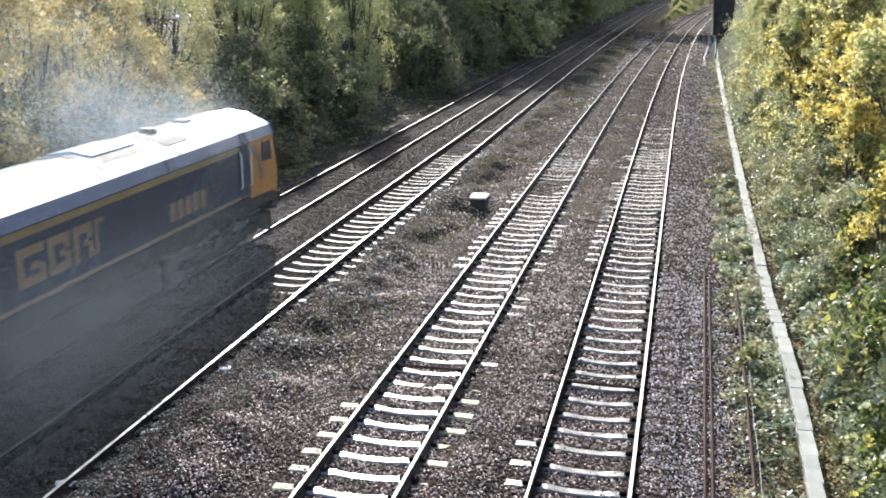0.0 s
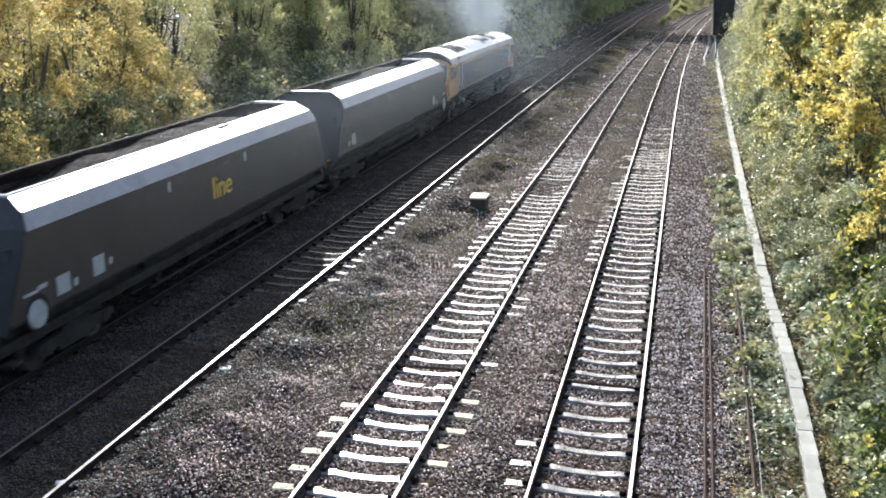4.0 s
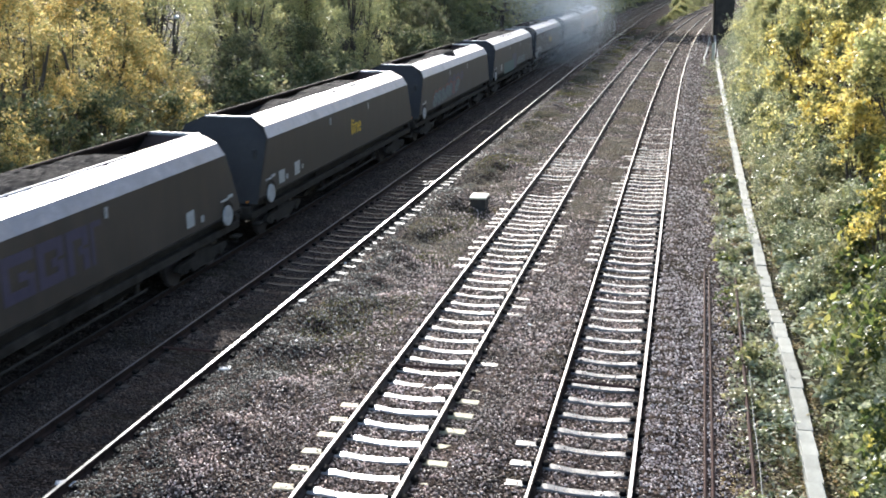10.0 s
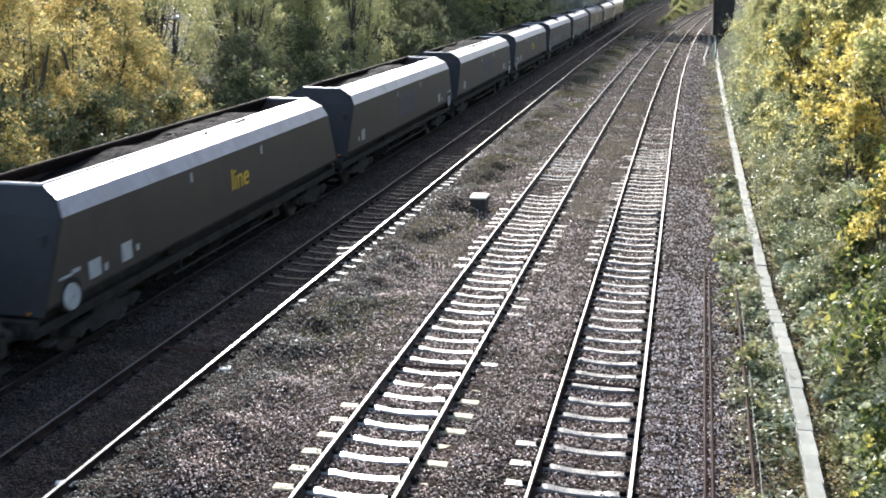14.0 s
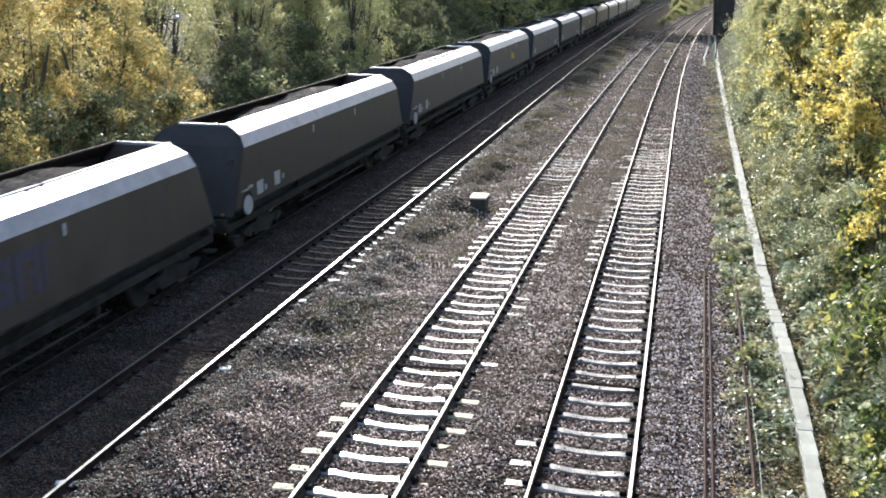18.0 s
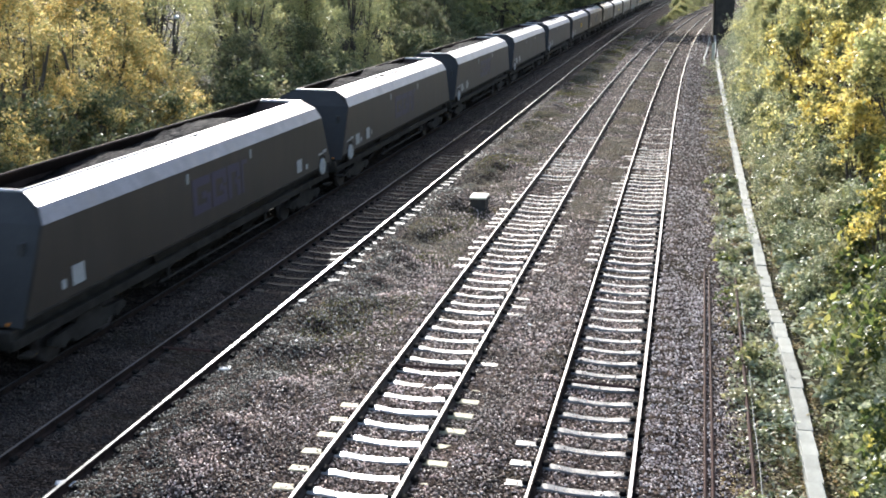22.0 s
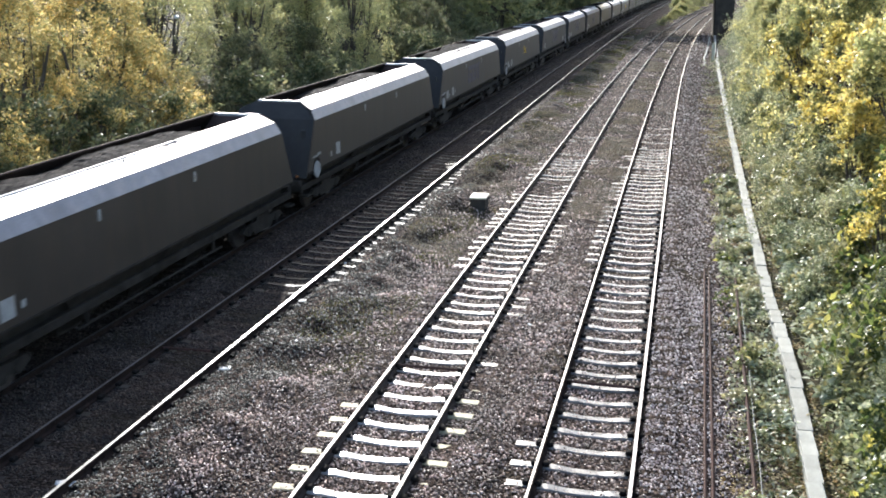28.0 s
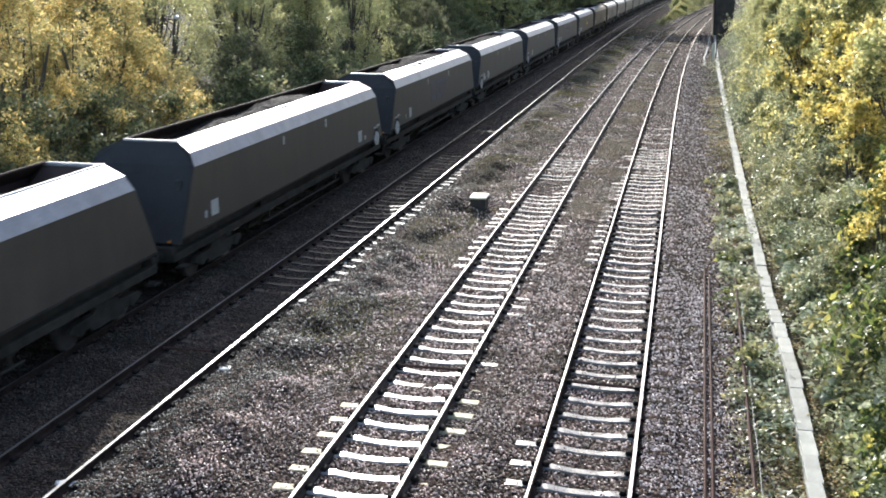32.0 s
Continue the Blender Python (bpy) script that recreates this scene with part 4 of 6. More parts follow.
def coal_slide(w, y, seed):
    """A slip of coal that has run down over the top plate."""
    rng = np.random.default_rng(seed)
    pts, sizes = [], []
    for _ in range(320):
        v = rng.normal(0, 0.42)
        u = min(0.85, abs(rng.normal(0, 0.5)) * max(0.2, 1 - abs(v - 0.15) * 0.8))
        pts.append((0.68 + 0.5 * u, y + v, 3.575 - 0.23 * u + rng.uniform(0, 0.05) * (1 - u)))
        sizes.append(rng.uniform(0.03, 0.085) * (1.2 - u))
    tagged(part("coal_slide", rocks_mesh("coal_slide", pts, sizes, M_COALBITS, seed), None, w, "black coal that has slid over the edge"), kind="stuff")


WAGONS = []
KINDS = "F L T S L G G L R R J J G L J O R H F R L R".split()
GLAB = {"F": "open-topped grey bogie coal wagon heaped with coal", "L": "grey bogie coal wagon with a yellow word on its side", "T": "grey bogie coal wagon with a teal paint patch, full of coal",
        "S": "grey bogie coal wagon with sprayed paint, heaped with coal", "G": "grey bogie coal wagon with large dark letters on its side", "R": "dirty grey bogie coal wagon with white brake wheel and panels", "J": "dirty grey bogie coal wagon with faint large letters and white panels", "H": "grey bogie coal wagon with large dark letters and one white panel", "O": "grey bogie coal wagon with one white panel, full of coal"}
BASES = [wagon_base(3), wagon_base(11), wagon_base(23)]
for i, kind in enumerate(KINDS):
    base = BASES[i % 3]
    if i < 3:
        w = base
    else:
        w = copy_thing(base, Matrix())
    WAGONS.append(w)
for i, kind in enumerate(KINDS):
    w = WAGONS[i]
    tagged(w, GLAB[kind], "coal wagon", "wagons of the coal train")
    if kind in "LRTSJ":
        wagon_rear_wheel(w, 1 if kind in "TS" else 2)
    elif kind in "OH":
        wagon_rear_wheel(w, 1, True)
    else:
        wagon_front_wheel(w)
    if kind == "L":
        word_line(w)
    if kind in "GHJ":
        big_letters(w)
    if kind == "T":
        mark_block(w, 2.7, 6.7, 1.25, 1.95, M_TEAL, "faded teal paint patch")
        mark_block(w, 5.9, 7.6, 1.3, 2.3, M_LETTER, "dark paint patch", 1.4019)
        for j in range(9):
            mark_block(w, 8.4 + j * 0.36, 8.66 + j * 0.36, 1.5 - 0.03 * (j % 3), 1.92 + 0.04 * (j % 2), M_PALEPAINT, "pale worn block of old lettering")
    if kind == "S":
        sprayed(w, i)
        coal_slide(w, 7.35, 5)


# ---- locomotive ----
# local: y 0 at the middle, front at +y, z 0 at rail head
def loco():
    L = thing("diesel_locomotive", label="blue diesel locomotive with orange cabs, smoking, hauling coal wagons", category="locomotive")
    HL = 9.88                     # half length of the body
    roof = [(1.32, 3.08), (1.22, 3.36), (1.02, 3.50)]
    CABY = HL - 1.95              # cab bulkhead
    for s in (1, -1):
        f = (lambda p: p) if s > 0 else (lambda p: p[::-1])
        bm = bmesh.new()
        plate(bm, f([(s * 1.32, -CABY, 3.08), (s * 1.32, -CABY, 1.58), (s * 1.32, CABY, 1.58), (s * 1.32, CABY, 3.08)]), 0.05)
        part("side_panel", bm, M_LOCOBLUE, L, "dark blue body side")
        part("upper_stripe", boxed(*sorted((s * 1.322, s * 1.328)), -CABY + 0.72, CABY - 0.72, 2.90, 3.05), M_STRIPE, L, "orange-yellow stripe")
        part("lower_stripe", boxed(*sorted((s * 1.322, s * 1.328)), -CABY, CABY, 1.60, 1.69), M_FADED_HAZED, L, "orange-yellow stripe")
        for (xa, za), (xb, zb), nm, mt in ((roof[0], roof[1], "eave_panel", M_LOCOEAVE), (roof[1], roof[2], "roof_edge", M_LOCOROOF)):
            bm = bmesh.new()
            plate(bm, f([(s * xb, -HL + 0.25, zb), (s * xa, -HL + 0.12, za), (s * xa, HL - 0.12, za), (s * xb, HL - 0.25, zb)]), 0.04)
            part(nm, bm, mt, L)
        for y0, y1 in ((-HL + 0.3, -4.6), (-4.56, -0.6), (-0.56, 3.4), (3.44, HL - 0.3)):
            bm = bmesh.new()
            plate(bm, f([(s * 0.62, y0, 3.68), (s * 1.02, y0, 3.50), (s * 1.02, y1, 3.50), (s * 0.62, y1, 3.68)]), 0.04)
            plate(bm, f([(0, y0, 3.77), (s * 0.62, y0, 3.68), (s * 0.62, y1, 3.68), (0, y1, 3.77)]), 0.04)
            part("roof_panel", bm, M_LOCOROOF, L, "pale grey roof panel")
        # company mark and running number as plain shapes
        for k, (a, b) in enumerate(((-2.42, -1.58), (-1.46, -0.74), (-0.62, 0.06), (0.16, 0.50))):
            part("painted_mark", mark_shape(k, a, b, 1.95, 2.70, s * 1.322, s * 1.327), M_FADED_HAZED, L, "orange block of a company mark, faded and dulled by haze")
        for k in range(5):
            a = 3.30 + k * 0.40
            part("number_bar", boxed(*sorted((s * 1.322, s * 1.327)), a, a + 0.29, 1.88, 2.34), M_FADED_HAZED, L, "orange bar of the running number, faded and dulled by haze")
        # cab sides, doors, windows
        for e in (1, -1):
            g = f if e > 0 else (lambda p: f(p)[::-1])
            C = lambda x, y, z: (s * x, e * y, z)
            bm = bmesh.new()
            plate(bm, g([C(1.32, CABY, 3.08), C(1.32, CABY, 1.5), C(1.30, HL - 0.05, 1.42), C(1.27, HL + 0.1, 2.0), C(1.26, HL - 0.2, 3.08)]), 0.05)
            part("cab_side", bm, M_CAB, L, "orange-yellow cab side")
            # curved orange band round the door
            arc = bmesh.new()
            for k in range(6):
                q0, q1 = math.radians(90 - 15 * k), math.radians(75 - 15 * k)
                ring = [(CABY - 0.1 + rr * math.cos(q), 1.92 + rr * 1.05 * math.sin(q)) for rr, q in ((1.08, q0), (0.86, q0), (0.86, q1), (1.08, q1))]
                plate(arc, g([C(1.3275, y, z) for y, z in ring]), 0.005)
            bmesh.ops.remove_doubles(arc, verts=arc.verts, dist=0.0005)
            part("corner_flash", arc, M_FADED_HAZED, L, "orange band curving round the cab door, faded and dulled by haze")
            bm = bmesh.new()
            y0, y1 = CABY + (0.62 if e < 0 else 0.9), HL - (0.22 if e < 0 else 0.36)
            plate(bm, g([C(1.334, y0, 2.93), C(1.334, y0, 2.40), C(1.312, y1, 2.36), C(1.304, y1 - 0.06, 2.93)]), 0.03)
            part("side_window", bm, M_GLASS, L, "dark cab side window")
            part("cab_door", boxed(*sorted((s * 1.322, s * 1.334)), *sorted((e * (CABY - 0.66), e * (CABY - 0.02))), 1.62, 2.9, 0.004), M_LOCOBLUE, L, "dark blue cab door")
            for q in (-0.64, 0.0):
                rail = bmesh.new()
                for za, zb, o0, o1 in ((1.88, 1.94, 1.33, 1.38), (1.94, 2.82, 1.38, 1.38), (2.82, 2.92, 1.38, 1.33)):
                    tube(rail, C(o0, CABY + q, za), C(o1, CABY + q, zb), 0.02, 0.02, 6)
                part("handrail", rail, M_WHITE, L, "white handrail")
            for z in (0.62, 0.95, 1.28):
                part("door_step", boxed(*sorted((s * 1.05, s * 1.32)), *sorted((e * (CABY - 0.62), e * (CABY - 0.05))), z, z + 0.05, 0.01), M_UNDER, L)
            arch = bmesh.new()
            plate(arch, g([C(1.225, CABY - 0.45, 3.385), C(1.335, CABY - 0.45, 3.07), C(1.335, CABY - 0.3, 3.07), C(1.225, CABY - 0.3, 3.385)]), 0.03)
            plate(arch, g([C(1.225, CABY - 0.2, 3.385), C(1.335, CABY - 0.05, 3.07), C(1.335, CABY + 0.03, 3.07), C(1.225, CABY - 0.1, 3.385)]), 0.03)
            part("roof_strap", arch, M_SOOT, L)
        for y in (-4.58, 3.42):
            bm = bmesh.new()
            plate(bm, f([(s * 1.225, y - 0.03, 3.375), (s * 1.326, y - 0.03, 3.085), (s * 1.326, y + 0.03, 3.085), (s * 1.225, y + 0.03, 3.375)]), 0.02)
            part("eave_joint", bm, M_SOOT, L)
        part("fuel_tank_side", boxed(*sorted((s * 0.7, s * 1.22)), -2.9, 2.9, 0.35, 1.1, 0.06), M_UNDER, L)
        part("underframe", boxed(*sorted((s * 1.0, s * 1.27)), -HL + 0.2, HL - 0.2, 1.14, 1.56, 0.02), M_UNDER, L)
    for e in (1, -1):
        b = (lambda p: p[::-1]) if e > 0 else (lambda p: p)
        yy = lambda z, o=0.0: e * (HL + 0.1 - 0.28 * (z - 2.0) + o)
        arc = [(1.26, 3.06), (1.14, 3.21), (0.9, 3.30), (0.5, 3.38), (0.0, 3.41)]
        crown = [(1.33, 3.07), (1.225, 3.365), (1.02, 3.505), (0.62, 3.685), (0.0, 3.775)]
        arc, crown = arc + [(-x, z) for x, z in arc[-2::-1]], crown + [(-x, z) for x, z in crown[-2::-1]]
        bm = bmesh.new()
        plate(bm, b([(x, yy(z), z) for x, z in [(1.27, 2.0)] + arc + [(-1.27, 2.0)]]), 0.05)
        plate(bm, b([(1.29, e * (HL - 0.02), 1.3), (1.27, e * (HL + 0.1), 2.0), (-1.27, e * (HL + 0.1), 2.0), (-1.29, e * (HL - 0.02), 1.3)]), 0.05)
        part("cab_front", bm, M_CAB, L, "orange-yellow cab end")
        bm = bmesh.new()
        for k in range(len(arc) - 1):
            (xa, za), (xb, zb), (xc, zc), (xd, zd) = arc[k], arc[k + 1], crown[k + 1], crown[k]
            plate(bm, b([(xa, yy(za, 0.012), za), (xd, e * (HL - 0.1), zd), (xc, e * (HL - 0.1), zc), (xb, yy(zb, 0.012), zb)]), 0.06)
        bmesh.ops.remove_doubles(bm, verts=bm.verts, dist=0.0005)
        part("cab_brow", bm, M_BROW, L, "dark curved cab brow")
        for x0, x1 in ((-1.12, -0.14), (0.14, 1.12)):
            bm = bmesh.new()
            rim = [(x1 - 0.07, 2.28), (x1, 2.35), (x1, 3.02), (x1 - 0.08, 3.09), (x0 + 0.08, 3.09), (x0, 3.02), (x0, 2.35), (x0 + 0.07, 2.28)]
            plate(bm, b([(x, yy(z, 0.014), z) for x, z in rim]), 0.014)
            ws = part("windscreen", bm, M_SOOT, L, "windscreen with dark rubber surround")
            bm = bmesh.new()
            xm, zm = (x0 + x1) / 2, 2.685
            plate(bm, b([(xm + (x - xm) * 0.93, yy(zm + (z - zm) * 0.92, 0.024), zm + (z - zm) * 0.92) for x, z in rim]), 0.009)
            part("pane", bm, M_GLASS, ws, "dark windscreen pane")
            part("wiper", tube(bmesh.new(), (xm - 0.1, yy(2.34, 0.05), 2.34), (xm + 0.34, yy(2.42, 0.05), 2.42), 0.012, 0.012, 5), M_SOOT, ws)
            bm = bmesh.new()
            plate(bm, b([(x1 - 0.06, yy(2.235, 0.02), 2.235), (x1 - 0.06, yy(2.27, 0.02), 2.27), (x0 + 0.06, yy(2.27, 0.02), 2.27), (x0 + 0.06, yy(2.235, 0.02), 2.235)]), 0.018)
            part("pale_sill", bm, M_PANEL, ws, "pale strip below the windscreen")
        for x in (-0.9, 0.9):
            part("buffer", tube(bmesh.new(), (x, e * (HL - 0.1), 1.05), (x, e * (HL + 0.62), 1.05), 0.1, 0.22, 12), M_UNDER, L)
            unit = part("lamp_unit", boxed(x * 0.9 - 0.2, x * 0.9 + 0.2, *sorted((e * (HL - 0.05), e * (HL + 0.07))), 1.40, 1.58, 0.02), M_SOOT, L, "dark lamp unit")
            part("lamp", tube(bmesh.new(), (x * 0.9 - 0.08, e * (HL + 0.07), 1.49), (x * 0.9 - 0.08, e * (HL + 0.085), 1.49), 0.055, 0.055, 10), M_PANEL, unit, "round end lamp")
        part("buffer_beam", boxed(-1.25, 1.25, *sorted((e * (HL - 0.25), e * (HL + 0.03))), 0.8, 1.3, 0.02), M_UNDER, L)
        part("coupler", boxed(-0.15, 0.15, *sorted((e * HL, e * (HL + 0.6))), 0.85, 1.08, 0.03), M_UNDER, L)
        part("snow_plough", boxed(-1.15, 1.15, *sorted((e * (HL - 0.4), e * (HL - 0.25))), 0.2, 0.78, 0.02), M_UNDER, L)
        truck = bogie(L, e * 6.35, 0.53, 1.95, 1.05)
        for s in (-1, 1):
            part("wheel", tube(bmesh.new(), (s * 0.70, e * 6.35, 0.53), (s * 0.82, e * 6.35, 0.53), 0.53, 0.515, 20), M_WHEELSTEEL, truck)
    part("floor_pan", boxed(-1.1, 1.1, -HL + 0.3, HL - 0.3, 1.0, 1.2), M_UNDER, L)
    # roof equipment: radiator grille, hatches, exhaust
    def roof_patch(name, x0, x1, y0, y1, material, lift=0.012, label="", parent=L, thick=0.03):
        """A plate that follows the roof's curve."""
        pts = sorted({x0, x1, *[v for v in (-1.02, -0.62, 0.0, 0.62, 1.02) if x0 < v < x1]})
        top = lambda x: float(np.interp(abs(x), (0.0, 0.62, 1.02, 1.22), (3.77, 3.68, 3.50, 3.36))) + lift
        bm = bmesh.new()
        for a, b in zip(pts, pts[1:]):
            plate(bm, [(a, y0, top(a)), (b, y0, top(b)), (b, y1, top(b)), (a, y1, top(a))], thick)
        return part(name, bm, material, parent, label)

    grille = roof_patch("radiator_grille", -0.98, 0.98, -6.9, -4.4, M_ROOFDIRT, 0.014, "dark radiator grille")
    for k in range(14):
        roof_patch("grille_bar", -0.95, 0.95, -6.82 + k * 0.172, -6.78 + k * 0.172, M_SOOT, 0.03, "", grille, 0.02)
    roof_patch("soot_stain", -0.35, 0.75, 4.5, 6.2, M_STAIN, 0.009, "brown soot stain on the roof", L, 0.02)
    roof_patch("exhaust_silencer", -0.1, 0.9, 4.1, 5.3, M_SOOT, 0.02, "sooty exhaust silencer")
    part("exhaust_pipe", tube(bmesh.new(), (0.0, 4.9, 3.72), (0.0, 4.9, 3.87), 0.22, 0.22, 12), M_SOOT, L)
    roof_patch("roof_hatch", -0.9, 0.5, 1.6, 3.4, M_LOCOROOF, 0.06, "", L, 0.07)
    # Flat dark plates draw the darkness of recesses by the hatch, without depth.
    roof_patch("hatch_recess_mark", 0.52, 0.8, 1.5, 3.2, M_SOOT, 0.012)
    roof_patch("hatch_recess_mark", -0.7, 0.98, 1.15, 1.5, M_SOOT, 0.013)
    roof_patch("roof_hatch", -0.85, 0.85, -3.4, 0.6, M_LOCOROOF, 0.014)
    for y in (-3.42, 0.62):
        roof_patch("panel_joint", -1.0, 1.0, y - 0.012, y + 0.012, M_SOOT, 0.016)
    part("horn", boxed(-0.25, 0.15, 6.6, 7.0, 3.75, 3.83, 0.02), M_SOOT, L)
    return L


LOCO = loco()


# ---- lineside things ----
def trough_x(y):
    return np.interp(y, (8, 15.5, 19.5, 21, 25, 37, 57, 90, 150), (2.26, 2.375, 2.47, 2.46, 2.36, 2.37, 2.50, 2.76, 3.7))


def cable_trough():
    t = thing("cable_trough", label="concrete cable trough with pale lids along the cess", category="cable trough", kind="structure")
    lid = bpy.data.meshes.new("lid")
    bm = boxed(-0.128, 0.128, -0.478, 0.478, 0.0, 0.055, 0.008)
    bm.to_mesh(lid)
    bm.free()
    lid.materials.append(M_TROUGH)
    rng = random.Random(8)
    y = 8.0
    while y < 150:
        ob = new("lid", lid)
        ob.parent = t
        x = trough_x(y)
        ob.matrix_local = pose(x + rng.uniform(-0.012, 0.012), y, 0.02 + rng.uniform(-0.006, 0.012), rng.uniform(-0.8, 0.8), rng.uniform(-2, 2), rng.uniform(-1.2, 1.2))
        y += 0.965
    for s in (-0.105, 0.105):
        verts, faces = [], []
        ys = np.arange(8, 151, 3.0)
        for yy in ys:
            x = trough_x(yy) + s
            verts += [(x - 0.03, yy, -0.3), (x - 0.03, yy, 0.016), (x + 0.03, yy, 0.016), (x + 0.03, yy, -0.3)]
        for i in range(len(ys) - 1):
            for j in range(3):
                faces.append((i * 4 + j, i * 4 + j + 1, i * 4 + j + 5, i * 4 + j + 4))
        part("trough_wall", mesh_from("trough_wall", verts, faces, M_TROUGH), None, t)


cable_trough()


def signal_rod(x0, y0, x1, y1, z, r):
    """A point rod carried on low roller stools."""
    t = thing("point_rod", label="rusty brown point rod on low stools beside the track", category="rod", group="point rods in the cess")
    bm, n = tube(bmesh.new(), (x0, y0, z), (x1, y1, z), r, r, 4), 9
    part("rod", bm, M_BROWNRAIL, t)
    for i in range(n):
        a = (i + 0.5) / n
        x, y = x0 + (x1 - x0) * a, y0 + (y1 - y0) * a
        zb = min(float(bed_height(x, y)), z) - 0.05
        part("stool", boxed(x - 0.04, x + 0.04, y - 0.03, y + 0.03, zb, z - r + 0.01), M_CLIP, t)


signal_rod(0.63, 9.0, 0.84, 27.3, 0.02, 0.03)
signal_rod(0.75, 9.0, 0.95, 26.6, 0.0, 0.032)
signal_rod(1.36, 9.0, 1.61, 26.4, 0.06, 0.034)


def pale_wire():
    t = thing("signal_wire", label="thin wire beside the point rod, pale to draw its highlights", category="wire")
    for i in range(8):
        a, b = 10 + i * 1.9, 10 + (i + 1) * 1.9
        x = lambda q: 1.46 + 0.0144 * (q - 9) + 0.012 * math.sin(q * 1.3)
        # The pale colour draws the broken white highlights along the third rod.
        part("wire_length", tube(bmesh.new(), (x(a), a, 0.04), (x(b), b, 0.04), 0.008, 0.008, 6), M_PALEPAINT, t)


pale_wire()


def cabinet():
    c = thing("lineside_cabinet", pose(-6.54, 32.90, 0.03, 0, 0, 3), "low lineside cabinet with a pale lid in the ballast", "cabinet")
    part("body", boxed(-0.26, 0.26, -0.38, 0.38, -0.2, 0.44, 0.02), M_CABSIDE, c)
    part("lid", boxed(-0.29, 0.29, -0.42, 0.42, 0.44, 0.50, 0.02), M_CABINET, c, "pale overhanging lid")
    part("hinge", boxed(-0.2, 0.2, -0.40, -0.38, 0.39, 0.43), M_CABSIDE, c)


cabinet()


def loose_bits():
    """Pale scraps and rusty bars that lie about the tracks."""
    for x, y, r in ((-8.68, 17.5, 0.12), (-8.75, 22.0, 0.10), (-8.9, 25.6, 0.06), (-9.05, 12.55, 0.16), (-7.9, 19.4, 0.05), (-3.1, 21.6, 0.05)):
        t = thing("pale_stone", pose(x, y, float(bed_height(x, y)) + 0.02, 0, 0, x * 77), "pale flat stone lying on the ballast", "stone", "pale stones")
        bm = bmesh.new()
        bmesh.ops.create_icosphere(bm, subdivisions=1, radius=r, matrix=Matrix.Diagonal((1.3, 0.8, 0.35, 1)))
        for v in bm.verts:
            v.co += Vector((math.sin(v.co.y * 60) * 0.2, math.cos(v.co.x * 50) * 0.2, 0)) * r
        part("block", bm, M_WHITE, t)
    for x, y, turn, ln in ((TRACK_D, 18.33, -2, 1.3), (TRACK_B - 0.2, 18.25, 3, 1.2), (TRACK_C - 0.05, 18.42, 1, 1.3)):
        t = thing("rusty_bar", pose(x, y, 0.11, 0, 0, turn), "rusty steel tie bar lying across the rails", "bar", "tie bars")
        part("bar", tube(bmesh.new(), (-ln / 2, 0, 0), (ln / 2, 0, 0), 0.03, 0.03, 8), M_BROWNRAIL, t)
        for e in (-1, 1):
            part("lug", boxed(e * ln / 2 - 0.05, e * ln / 2 + 0.05, -0.03, 0.03, -0.04, 0.03, 0.005), M_CLIP, t)


loose_bits()


# ---- plants ----
def leaf_quads(name, centres, sizes, material, seed, up=0.3, hang=0.0):
    """One leaf a point: a pointed blade folded along its rib, turned at random."""
    rng = np.random.default_rng(seed)
    n = len(centres)
    a = rng.normal(0, 1, (n, 3))
    a[:, 2] = a[:, 2] * (1 - up) - hang
    a /= np.linalg.norm(a, axis=1)[:, None]
    b = rng.normal(0, 1, (n, 3))
    b[:, 2] *= 1 - up
    b -= (b * a).sum(1)[:, None] * a
    b /= np.linalg.norm(b, axis=1)[:, None]
    c = np.cross(a, b)
    s = np.asarray(sizes)[:, None]
    p = np.asarray(centres)
    v = np.stack([p - a * s * 0.68, p + b * s * 0.31 + c * s * 0.1, p + a * s * 0.68, p - b * s * 0.31 + c * s * 0.1], 1)
    i = np.arange(n)[:, None] * 4
    faces = np.concatenate([i + np.array([[0, 1, 2]]), i + np.array([[0, 2, 3]])])
    return fast_mesh(name, v.reshape(-1, 3), faces, material)


def clump_centres(rng, n, h, r, low=0.15, lean=0.0):
    """Clumps spread over an uneven dome."""
    out = []
    while len(out) < n:
        u, q = rng.uniform(low, 1.0), rng.uniform(0, math.tau)
        prof = math.sin(math.pi * min(1.0, (0.18 + 0.82 * u) ** 1.1)) ** 0.6 if u < 0.98 else 0.25
        rr = r * prof * math.sqrt(rng.uniform(0.25, 1.0)) * (0.8 + 0.3 * math.sin(3 * q + h))
        out.append((rr * math.cos(q) + lean * u, rr * math.sin(q), h * u))
    return np.array(out)


